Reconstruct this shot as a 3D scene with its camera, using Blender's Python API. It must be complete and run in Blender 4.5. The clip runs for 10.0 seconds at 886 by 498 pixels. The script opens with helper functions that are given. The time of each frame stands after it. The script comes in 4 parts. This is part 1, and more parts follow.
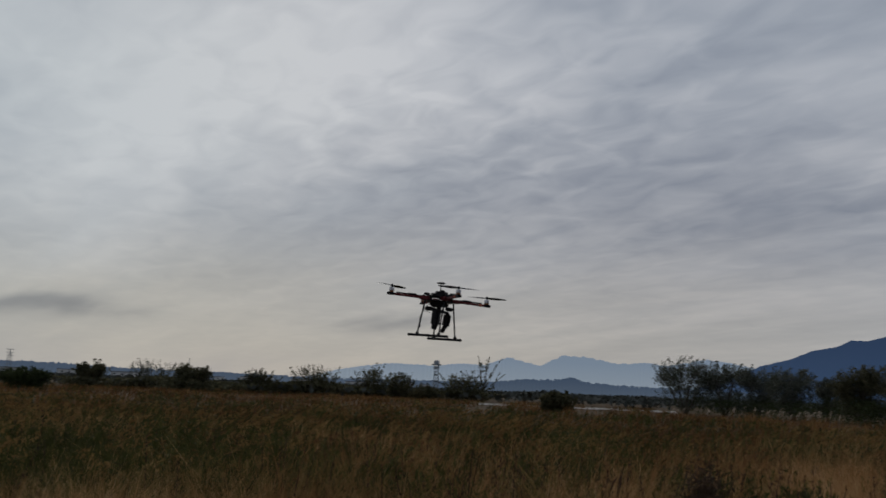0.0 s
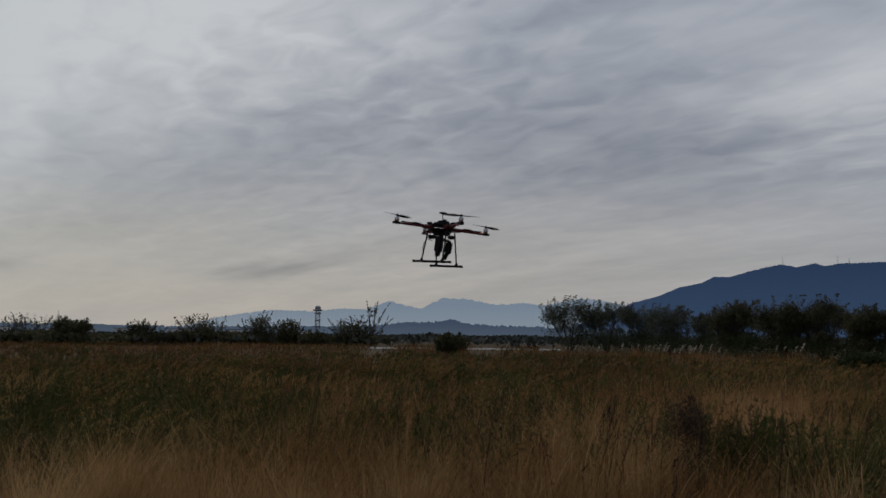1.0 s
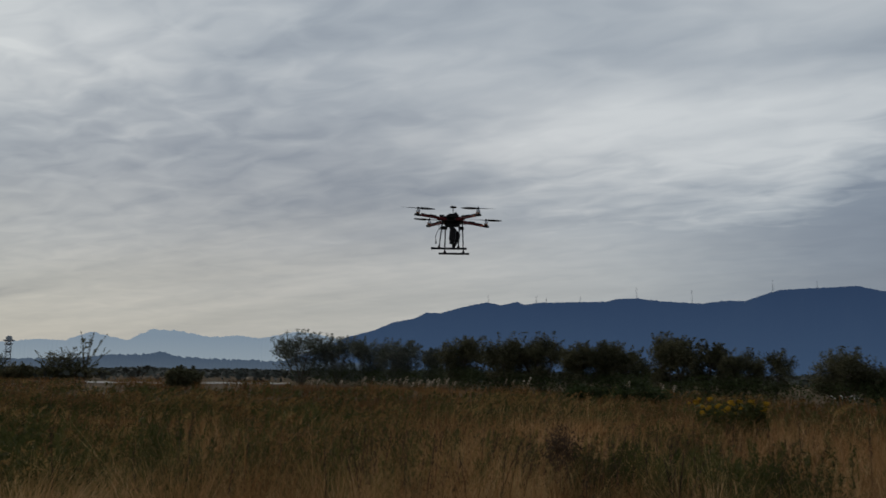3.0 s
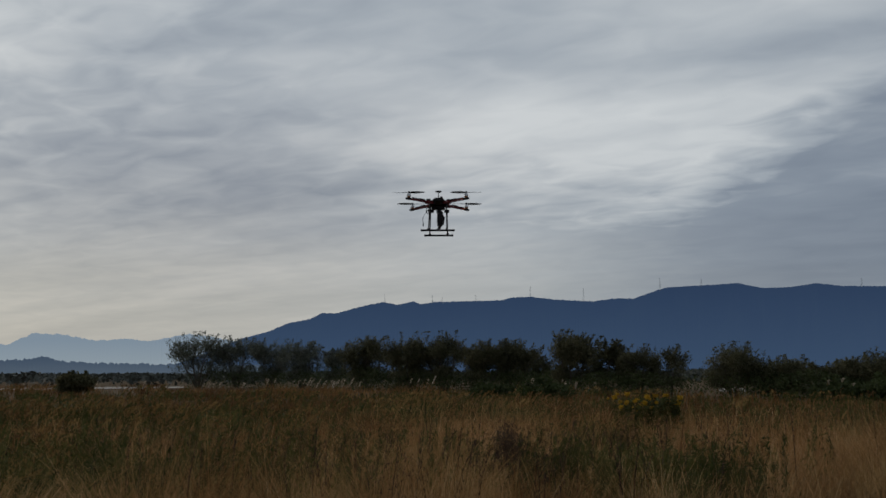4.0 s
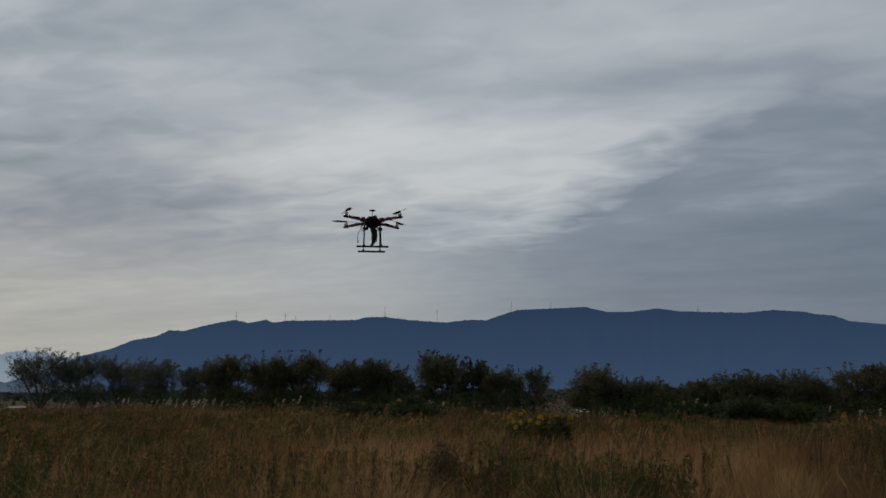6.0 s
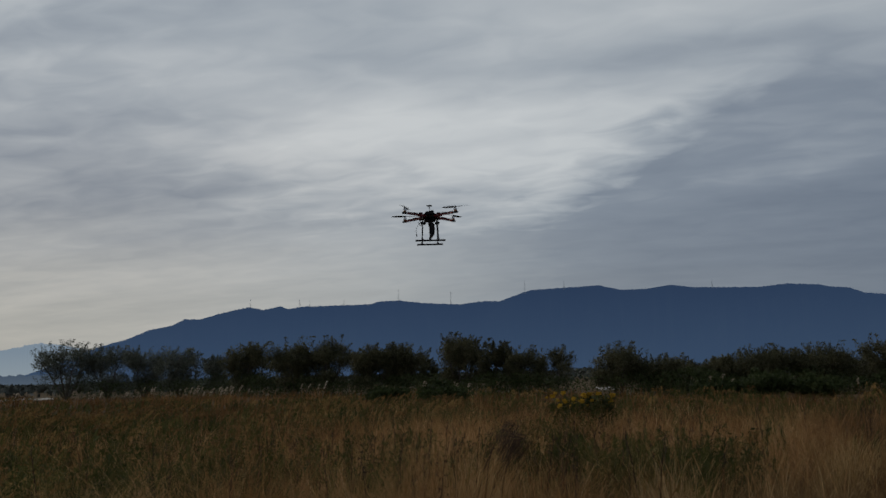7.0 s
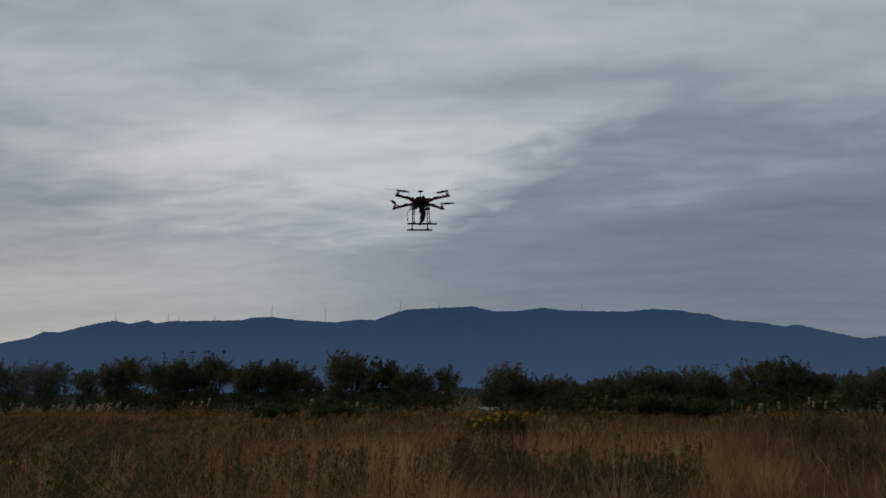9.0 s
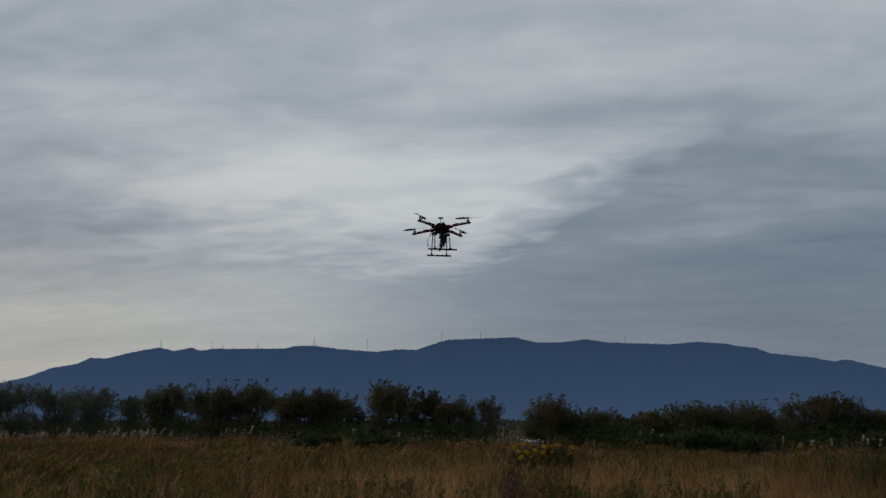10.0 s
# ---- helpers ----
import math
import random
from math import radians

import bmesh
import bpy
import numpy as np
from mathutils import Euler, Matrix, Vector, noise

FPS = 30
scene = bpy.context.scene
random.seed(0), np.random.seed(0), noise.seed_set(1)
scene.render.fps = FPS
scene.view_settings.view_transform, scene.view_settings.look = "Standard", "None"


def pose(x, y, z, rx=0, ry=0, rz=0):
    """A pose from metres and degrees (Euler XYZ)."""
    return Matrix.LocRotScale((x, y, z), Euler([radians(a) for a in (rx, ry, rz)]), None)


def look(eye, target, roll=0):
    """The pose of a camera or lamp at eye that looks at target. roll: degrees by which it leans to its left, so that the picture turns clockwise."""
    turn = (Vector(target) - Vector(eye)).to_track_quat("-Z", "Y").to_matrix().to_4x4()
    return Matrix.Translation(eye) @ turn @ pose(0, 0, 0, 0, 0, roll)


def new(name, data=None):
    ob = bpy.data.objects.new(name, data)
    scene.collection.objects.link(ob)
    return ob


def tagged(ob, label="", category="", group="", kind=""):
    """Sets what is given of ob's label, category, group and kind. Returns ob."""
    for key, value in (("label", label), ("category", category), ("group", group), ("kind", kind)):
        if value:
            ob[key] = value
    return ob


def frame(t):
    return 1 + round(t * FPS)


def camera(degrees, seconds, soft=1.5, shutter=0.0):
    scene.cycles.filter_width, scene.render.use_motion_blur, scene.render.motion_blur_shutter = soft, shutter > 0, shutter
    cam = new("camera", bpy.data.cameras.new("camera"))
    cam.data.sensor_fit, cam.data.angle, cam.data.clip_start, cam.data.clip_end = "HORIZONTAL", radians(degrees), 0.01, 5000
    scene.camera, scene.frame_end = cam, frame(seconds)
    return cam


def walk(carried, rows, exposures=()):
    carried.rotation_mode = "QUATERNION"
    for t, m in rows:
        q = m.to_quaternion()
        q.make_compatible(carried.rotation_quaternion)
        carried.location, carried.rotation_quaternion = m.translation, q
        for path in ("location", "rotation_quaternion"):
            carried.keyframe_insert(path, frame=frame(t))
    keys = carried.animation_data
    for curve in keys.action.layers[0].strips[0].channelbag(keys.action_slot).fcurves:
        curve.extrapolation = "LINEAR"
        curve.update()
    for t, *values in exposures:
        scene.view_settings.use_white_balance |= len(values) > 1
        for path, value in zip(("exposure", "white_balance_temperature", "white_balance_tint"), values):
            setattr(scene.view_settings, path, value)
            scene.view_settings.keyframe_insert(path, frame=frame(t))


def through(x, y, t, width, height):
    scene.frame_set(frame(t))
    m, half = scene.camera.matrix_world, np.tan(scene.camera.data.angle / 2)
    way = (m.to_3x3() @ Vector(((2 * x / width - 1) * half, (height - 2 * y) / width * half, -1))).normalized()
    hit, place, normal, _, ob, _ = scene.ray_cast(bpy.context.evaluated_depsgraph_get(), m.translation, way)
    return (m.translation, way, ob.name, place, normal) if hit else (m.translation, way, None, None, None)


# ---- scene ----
# ---- camera ----
cam = camera(51.24, 10.0, soft=1.55, shutter=0.2)
PATH = (
    (0, 0.000, -0.002, 1.70, 0.00, 8.58, -2.30),
    (0.5, -0.566, -0.088, 1.70, -6.18, 8.40, -1.41),
    (1, -1.147, -0.165, 1.70, -7.31, 5.31, -0.55),
    (1.5, -1.732, -0.224, 1.70, -11.22, 5.00, -0.43),
    (2, -2.293, -0.261, 1.70, -17.35, 6.50, 0.19),
    (2.5, -2.740, -0.275, 1.70, -20.62, 7.64, 0.03),
    (3, -3.117, -0.254, 1.70, -24.76, 7.55, -0.67),
    (3.2, -3.252, -0.228, 1.70, -27.31, 7.08, 0.19),
    (4.3, -3.807, -0.004, 1.70, -32.47, 7.78, 0.20),
    (4.5, -3.886, 0.042, 1.70, -34.10, 7.61, 0.36),
    (5, -4.053, 0.172, 1.70, -40.63, 5.97, 0.93),
    (5.5, -4.235, 0.304, 1.70, -43.71, 8.55, 0.72),
    (6, -4.471, 0.431, 1.70, -40.18, 8.74, 0.11),
    (6.2, -4.588, 0.480, 1.70, -40.07, 8.73, 0.49),
    (7.3, -5.248, 0.719, 1.70, -39.48, 7.14, 2.01),
    (7.5, -5.364, 0.764, 1.70, -41.78, 6.59, 2.73),
    (8, -5.616, 0.878, 1.70, -43.51, 7.26, 1.63),
    (8.5, -5.821, 0.992, 1.70, -44.53, 8.75, -0.21),
    (9, -5.969, 1.103, 1.70, -47.03, 8.66, 0.86),
    (9.5, -5.981, 1.195, 1.70, -44.70, 10.07, 0.86),
    (10, -5.927, 1.277, 1.70, -44.53, 10.55, 0.02),
)
walk(cam, [(t, pose(x, y, z, 90 + p, r, w)) for t, x, y, z, w, p, r in PATH],
     ((0.0, -0.2, 6250, 14), (1.0, -0.25, 6250, 14), (1.8, -0.1, 6250, 12), (2.5, 0.03, 6300, 10), (4.5, 0.05, 6400, 10), (5.0, 0.09, 6400, 10), (5.6, -0.03, 6400, 10), (6.2, -0.06, 6400, 10), (10.0, -0.06, 6400, 10)))

# ---- overcast sky and veiled sun ----
SUN_AZ, SUN_EL = -12.0, 24.0   # degrees clockwise from +y, and up
world = bpy.data.worlds.new("overcast_sky")
scene.world = world
world.use_nodes = True


class Nodes:
    """A short hand for node trees."""

    def __init__(self, tree):
        self.tree = tree
        tree.nodes.clear()

    def add(self, kind, **sets):
        n = self.tree.nodes.new(kind)
        for key, value in sets.items():
            if key == "operation":
                n.operation = value
            elif key == "blend":
                n.blend_type = value
        return n

    def link(self, a, b):
        self.tree.links.new(a, b)

    def put(self, socket, value):
        if hasattr(value, "is_output"):
            self.link(value, socket)
        else:
            socket.default_value = value

    def math(self, op, a, b=0.0, c=0.0, clamp=False):
        n = self.add("ShaderNodeMath", operation=op)
        n.use_clamp = clamp
        for i, v in enumerate((a, b, c)):
            self.put(n.inputs[i], v)
        return n.outputs[0]

    def noise(self, vector, scale, detail=4.0, rough=0.55, distort=0.0):
        n = self.add("ShaderNodeTexNoise")
        if vector is not None:
            self.link(vector, n.inputs["Vector"])
        for key, v in (("Scale", scale), ("Detail", detail), ("Roughness", rough), ("Distortion", distort)):
            n.inputs[key].default_value = v
        return n.outputs["Fac"]

    def ramp(self, fac, stops):
        n = self.add("ShaderNodeValToRGB")
        e = n.color_ramp.elements
        while len(e) < len(stops):
            e.new(0.5)
        for el, (p, c) in zip(e, stops):
            el.position, el.color = p, (*c, 1.0)
        self.put(n.inputs[0], fac)
        return n.outputs[0]

    def mix(self, fac, a, b, blend="MIX"):
        n = self.add("ShaderNodeMix")
        n.data_type, n.blend_type = "RGBA", blend
        self.put(n.inputs[0], fac)
        self.put(n.inputs[6], a if hasattr(a, "is_output") else (*a, 1.0))
        self.put(n.inputs[7], b if hasattr(b, "is_output") else (*b, 1.0))
        return n.outputs[2]

    def vec(self, x, y, z):
        n = self.add("ShaderNodeCombineXYZ")
        for i, v in enumerate((x, y, z)):
            self.put(n.inputs[i], v)
        return n.outputs[0]


def build_sky():
    k = Nodes(world.node_tree)
    sep = k.add("ShaderNodeSeparateXYZ")
    k.link(k.add("ShaderNodeTexCoord").outputs["Generated"], sep.inputs[0])
    x, y, z = sep.outputs
    # cloud deck: the direction thrown on a flat layer, stretched along the wind
    zz = k.math("ADD", k.math("MAXIMUM", z, 0.0), 0.12)
    u, v = k.math("DIVIDE", x, zz), k.math("DIVIDE", y, zz)
    wa = radians(-34)            # bearing of the streaks
    along = k.math("ADD", k.math("MULTIPLY", u, math.sin(wa)), k.math("MULTIPLY", v, math.cos(wa)))
    across = k.math("ADD", k.math("MULTIPLY", u, math.cos(wa)), k.math("MULTIPLY", v, -math.sin(wa)))
    deck = k.vec(k.math("MULTIPLY", along, 0.32), across, 0.0)
    fine = k.vec(k.math("MULTIPLY", along, 0.45), across, 3.0)
    big = k.noise(deck, 0.9, 3.0, 0.5, 0.4)
    mid = k.noise(deck, 2.4, 4.0, 0.44, 0.5)
    wisp = k.noise(fine, 9.0, 5.0, 0.6, 0.2)
    puff = k.noise(k.vec(k.math("MULTIPLY", along, 0.7), across, 7.0), 8.0, 3.0, 0.45, 0.6)
    # bearing and height in degrees
    az = k.math("MULTIPLY", k.math("ARCTAN2", x, y), 57.2958)
    el = k.math("MULTIPLY", k.math("ARCSINE", z), 57.2958)

    def bell(a0, e0, wa_, we_, slant=0.0):
        da = k.math("SUBTRACT", az, a0)
        de = k.math("SUBTRACT", k.math("SUBTRACT", el, e0), k.math("MULTIPLY", da, slant))
        q = k.math("ADD", k.math("POWER", k.math("ABSOLUTE", k.math("DIVIDE", da, wa_)), 2.0),
                   k.math("POWER", k.math("ABSOLUTE", k.math("DIVIDE", de, we_)), 2.0))
        return k.math("EXPONENT", k.math("MULTIPLY", q, -1.0))

    # bearings and heights bent by the cloud's own shape, so that the edges are ragged
    calm = k.math("ADD", 0.10, k.math("MULTIPLY", el, 0.065), clamp=True)
    bent = k.math("MULTIPLY", k.math("SUBTRACT", mid, 0.5), 13.0)
    az = k.math("ADD", az, bent)
    el = k.math("ADD", el, k.math("MULTIPLY", k.math("SUBTRACT", big, 0.5), 6.0))
    value = k.math("ADD", 0.56, k.math("MULTIPLY", k.math("SUBTRACT", big, 0.5), 0.26))
    value = k.math("ADD", value, k.math("MULTIPLY", calm, k.math("MULTIPLY", k.math("SUBTRACT", mid, 0.5), 0.58)))
    value = k.math("ADD", value, k.math("MULTIPLY", calm, k.math("MULTIPLY", k.math("SUBTRACT", wisp, 0.5), 0.045)))
    value = k.math("ADD", value, k.math("MULTIPLY", calm, k.math("MULTIPLY", k.math("SUBTRACT", puff, 0.5), 0.24)))

    def rise(v, a, b):
        return k.math("DIVIDE", k.math("SUBTRACT", v, a), b - a, clamp=True)

    # the thin bright place in the deck: a flat foot that climbs steeply on one side, a soft top, fading the other way
    foot = k.math("ADD", 10.6, k.math("MULTIPLY", k.math("MAXIMUM", k.math("SUBTRACT", az, 47.0), 0.0), 0.54))
    ragged = k.math("ADD", k.math("MULTIPLY", k.math("SUBTRACT", puff, 0.5), 3.5), k.math("MULTIPLY", k.math("SUBTRACT", mid, 0.5), 5.5))
    over = k.math("ADD", k.math("SUBTRACT", el, foot), ragged)
    open_ = rise(over, -1.6, 2.3)
    roof = k.math("SUBTRACT", 1.0, rise(el, 15.8, 19.2))
    thin = k.math("MULTIPLY", k.math("MULTIPLY", open_, roof), rise(az, 19.0, 32.0))
    value = k.math("ADD", value, k.math("MULTIPLY", thin, 0.28))
    # the thick bank under it
    thick = k.math("MULTIPLY", k.math("MULTIPLY", k.math("SUBTRACT", 1.0, open_), rise(az, 36.0, 52.0)), k.math("MULTIPLY", rise(el, -6.0, 3.0), k.math("SUBTRACT", 1.0, rise(el, 11.0, 19.0))))
    value = k.math("SUBTRACT", value, k.math("MULTIPLY", thick, 0.31))
    # small dappled clouds in one part of the deck
    value = k.math("ADD", value, k.math("MULTIPLY", k.math("SUBTRACT", puff, 0.48), k.math("MULTIPLY", bell(2, 17, 17, 9), 0.42)))
    # lighter and darker places: bearing, height, reach both ways, slant, gain
    for a0, e0, wa_, we_, slant, gain in ((-24, 17, 22, 12, 0.1, 0.34), (-6, 21, 16, 6, 0.2, 0.16), (-8, 3.0, 44, 4.2, 0.0, 0.0), (-4, 11.0, 14, 3.5, 0.10, -0.09), (19, 12.5, 16, 3.2, 0.10, -0.06), (27, 6.0, 15, 4.0, 0.06, 0.10),
                                          (-24.5, 3.4, 3.6, 0.55, 0.0, -0.34), (-3.5, 4.3, 3.4, 0.6, 0.03, -0.24), (26, 10.8, 13, 1.3, 0.04, -0.08), (52, 18.6, 9, 0.9, 0.03, -0.13), (24, 17, 12, 5.0, 0.12, 0.06), (62, 11.3, 5, 0.5, 0.05, 0.14), (52, 22, 28, 7, 0.0, 0.13), (67, 5.5, 11, 4.5, 0.0, -0.11), (58, 4.6, 9, 0.5, 0.03, 0.07)):
        value = k.math("ADD", value, k.math("MULTIPLY", bell(a0, e0, wa_, we_, slant), gain))
    cloud = k.ramp(value, ((0.05, (0.14, 0.172, 0.225)), (0.35, (0.226, 0.263, 0.314)), (0.6, (0.364, 0.402, 0.438)), (0.95, (0.60, 0.625, 0.63))))
    # warmer light low down towards the veiled sun
    warm = k.math("MULTIPLY", bell(-22, 3.0, 40, 5.0), 0.72)
    cloud = k.mix(k.math("MULTIPLY", bell(22, 1.5, 40, 6.5), 0.7), cloud, k.mix(1.0, cloud, (1.09, 1.01, 0.90), "MULTIPLY"))
    cloud = k.mix(k.math("MULTIPLY", bell(16, 9.0, 20, 8.0), 0.75), cloud, k.mix(1.0, cloud, (1.07, 1.0, 0.95), "MULTIPLY"))
    cloud = k.mix(bell(-30, 16, 24, 12), cloud, k.mix(1.0, cloud, (0.975, 1.012, 0.99), "MULTIPLY"))
    cloud = k.mix(warm, cloud, k.mix(1.0, cloud, (1.13, 1.02, 0.83), "MULTIPLY"))
    sky = k.add("ShaderNodeTexSky")
    sky.sky_type, sky.sun_disc = "NISHITA", False
    sky.sun_elevation, sky.sun_rotation = radians(SUN_EL), radians(SUN_AZ)
    back = k.add("ShaderNodeBackground")
    k.link(sky.outputs[0], back.inputs[0])
    back.inputs[1].default_value = 0.05
    deck_light = k.add("ShaderNodeBackground")
    k.link(cloud, deck_light.inputs[0])
    deck_light.inputs[1].default_value = 1.0
    cover = k.add("ShaderNodeMixShader")
    cover.inputs[0].default_value = 0.93
    k.link(back.outputs[0], cover.inputs[1])
    k.link(deck_light.outputs[0], cover.inputs[2])
    k.link(cover.outputs[0], k.add("ShaderNodeOutputWorld").inputs[0])


build_sky()
sun = new("sun", bpy.data.lights.new("sun", "SUN"))
sun.data.energy, sun.data.angle, sun.data.color = 0.82, radians(18), (1.0, 0.93, 0.84)
a, e = radians(SUN_AZ), radians(SUN_EL)
sun.matrix_world = look((math.sin(a) * math.cos(e) * 80, math.cos(a) * math.cos(e) * 80, math.sin(e) * 80), (0, 0, 0))


# ---- materials ----
def material(name, rough=0.8, metal=0.0):
    m = bpy.data.materials.new(name)
    m.use_nodes = True
    k = Nodes(m.node_tree)
    b = k.add("ShaderNodeBsdfPrincipled")
    k.link(b.outputs[0], k.add("ShaderNodeOutputMaterial").inputs[0])
    b.inputs["Roughness"].default_value, b.inputs["Metallic"].default_value = rough, metal
    return m, k, b


def surface(name, dark, light, scale=3.0, rough=0.8, metal=0.0, bump=0.0, fine=30.0, spec=0.5):
    """A surface that varies at two scales."""
    m, k, b = material(name, rough, metal)
    where = k.add("ShaderNodeTexCoord").outputs["Object"]
    broad, grain = k.noise(where, scale), k.noise(where, scale * fine / 3, 3.0)
    fac = k.math("ADD", k.math("MULTIPLY", broad, 0.65), k.math("MULTIPLY", grain, 0.35))
    k.link(k.ramp(fac, ((0.32, dark), (0.68, light))), b.inputs["Base Color"])
    b.inputs["Specular IOR Level"].default_value = spec
    if bump:
        n = k.add("ShaderNodeBump")
        n.inputs["Strength"].default_value = bump
        k.link(grain, n.inputs["Height"])
        k.link(n.outputs[0], b.inputs["Normal"])
    return m


def blades_material(name, stops, patch=0.12, through=0.25, rough=0.7):
    """Leaves and straws: each its own tint, the tint drifting over the field; thin, so that light comes through."""
    m, k, b = material(name, rough)
    b.inputs["Specular IOR Level"].default_value = 0.12
    geo = k.add("ShaderNodeNewGeometry")
    drift = k.noise(geo.outputs["Position"], patch, 3.0)
    tuft = k.noise(geo.outputs["Position"], patch * 7, 2.0)
    fac = k.math("ADD", k.math("MULTIPLY", geo.outputs["Random Per Island"], 0.40), k.math("MULTIPLY", k.math("SUBTRACT", drift, 0.36), 1.5))
    fac = k.math("ADD", fac, k.math("MULTIPLY", k.math("SUBTRACT", tuft, 0.5), 1.1))
    tint = k.ramp(fac, stops)
    k.link(tint, b.inputs["Base Color"])
    leak = k.add("ShaderNodeBsdfTranslucent")
    k.link(tint, leak.inputs[0])
    both = k.add("ShaderNodeMixShader")
    both.inputs[0].default_value = through
    k.link(b.outputs[0], both.inputs[1])
    k.link(leak.outputs[0], both.inputs[2])
    out = [n for n in m.node_tree.nodes if n.type == "OUTPUT_MATERIAL"][0]
    k.link(both.outputs[0], out.inputs[0])
    return m


def painted_haze_material(name, dark, light, air, low_air, top, veil, scale):
    """Distant woods: haze of kilometres of air painted in as emission, paler low down."""
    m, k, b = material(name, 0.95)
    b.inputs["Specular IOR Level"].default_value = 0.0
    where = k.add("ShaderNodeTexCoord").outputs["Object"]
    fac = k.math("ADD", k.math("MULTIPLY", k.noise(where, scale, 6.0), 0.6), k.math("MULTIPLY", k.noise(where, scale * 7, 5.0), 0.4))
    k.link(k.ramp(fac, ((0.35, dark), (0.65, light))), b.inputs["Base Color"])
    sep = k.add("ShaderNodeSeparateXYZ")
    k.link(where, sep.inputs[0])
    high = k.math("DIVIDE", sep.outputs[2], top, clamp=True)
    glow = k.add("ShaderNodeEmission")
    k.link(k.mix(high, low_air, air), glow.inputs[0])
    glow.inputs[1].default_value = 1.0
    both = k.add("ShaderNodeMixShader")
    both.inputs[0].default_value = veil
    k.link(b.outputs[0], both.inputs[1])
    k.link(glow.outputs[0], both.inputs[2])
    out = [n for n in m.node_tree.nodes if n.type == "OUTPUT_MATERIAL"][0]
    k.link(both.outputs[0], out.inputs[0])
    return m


SOIL = surface("dry_soil", (0.05, 0.035, 0.02), (0.13, 0.09, 0.05), 0.25, 0.95, bump=0.3, spec=0.03)
STRAW = blades_material("dry_straw", ((0.0, (0.085, 0.038, 0.014)), (0.3, (0.24, 0.120, 0.044)), (0.65, (0.48, 0.275, 0.112)), (1.0, (0.74, 0.51, 0.26))), 0.35, 0.4)
PALE_STRAW = blades_material("pale_straw", ((0.0, (0.15, 0.080, 0.028)), (0.4, (0.40, 0.250, 0.095)), (1.0, (0.78, 0.57, 0.28))), 0.5, 0.4)
FAR_STRAW = blades_material("field_straw", ((0.05, (0.046, 0.022, 0.007)), (0.4, (0.124, 0.061, 0.020)), (0.75, (0.265, 0.138, 0.048)), (1.0, (0.45, 0.26, 0.10))), 0.06)
BROWN_STRAW = blades_material("brown_straw", ((0.0, (0.05, 0.026, 0.010)), (0.35, (0.13, 0.072, 0.028)), (0.7, (0.27, 0.160, 0.068)), (1.0, (0.50, 0.33, 0.16))), 0.4, 0.35)
WEED = blades_material("weed_leaf", ((0.05, (0.030, 0.033, 0.010)), (0.45, (0.064, 0.068, 0.018)), (0.75, (0.118, 0.108, 0.030)), (1.0, (0.22, 0.150, 0.05))), 0.6)
WEED_TOP = blades_material("weed_head", ((0.05, (0.10, 0.052, 0.020)), (0.5, (0.22, 0.125, 0.042)), (1.0, (0.37, 0.235, 0.085))), 0.3)
STALK = blades_material("dead_stalk", ((0.05, (0.025, 0.016, 0.010)), (0.6, (0.06, 0.038, 0.024)), (1.0, (0.11, 0.07, 0.045))), 0.4, 0.1)
LEAF = blades_material("tree_leaf", ((0.05, (0.040, 0.040, 0.022)), (0.5, (0.085, 0.080, 0.042)), (1.0, (0.16, 0.140, 0.075))), 0.35, 0.35)
GREY_LEAF = blades_material("grey_leaf", ((0.05, (0.05, 0.055, 0.04)), (0.5, (0.10, 0.105, 0.08)), (1.0, (0.17, 0.17, 0.13))), 0.35, 0.3)
BUSH_LEAF = blades_material("bush_leaf", ((0.05, (0.022, 0.030, 0.011)), (0.5, (0.045, 0.058, 0.020)), (1.0, (0.09, 0.10, 0.036))), 0.4, 0.3)
BARK = surface("bark", (0.035, 0.028, 0.022), (0.10, 0.08, 0.06), 4.0, 0.9, bump=0.4)
PLUME = blades_material("reed_plume", ((0.05, (0.24, 0.19, 0.13)), (0.5, (0.38, 0.31, 0.23)), (1.0, (0.55, 0.48, 0.38))), 0.5, 0.35)
YELLOW = blades_material("yellow_flower", ((0.05, (0.26, 0.14, 0.01)), (0.5, (0.48, 0.28, 0.02)), (1.0, (0.66, 0.43, 0.05))), 0.6, 0.3)
GRAVEL = surface("river_gravel", (0.16, 0.145, 0.125), (0.48, 0.45, 0.40), 0.3, 0.9, spec=0.08)
STEEL = surface("galvanised_steel", (0.18, 0.20, 0.22), (0.30, 0.32, 0.34), 0.5, 0.55, 0.3)
CONCRETE = surface("pale_concrete", (0.45, 0.45, 0.44), (0.65, 0.65, 0.63), 0.1, 0.85)
ROOF = surface("grey_roof", (0.12, 0.13, 0.15), (0.22, 0.23, 0.25), 0.1, 0.8)
GLASS = surface("dark_window", (0.04, 0.05, 0.06), (0.08, 0.09, 0.10), 0.2, 0.2)
# wooded slopes whose blue is emission standing in for haze, not leaf colour
MOUNTAIN = painted_haze_material("mountain_haze_glow", (0.02, 0.03, 0.02), (0.05, 0.06, 0.04), (0.026, 0.048, 0.099), (0.042, 0.074, 0.135), 330.0, 0.90, 0.004)
FAR_RANGE = painted_haze_material("range_haze_glow", (0.03, 0.04, 0.04), (0.06, 0.07, 0.06), (0.205, 0.262, 0.318), (0.275, 0.325, 0.355), 150.0, 0.96, 0.003)
LOW_HILL = painted_haze_material("hill_haze_glow", (0.02, 0.03, 0.02), (0.07, 0.08, 0.06), (0.060, 0.088, 0.132), (0.085, 0.115, 0.155), 35.0, 0.84, 0.008)
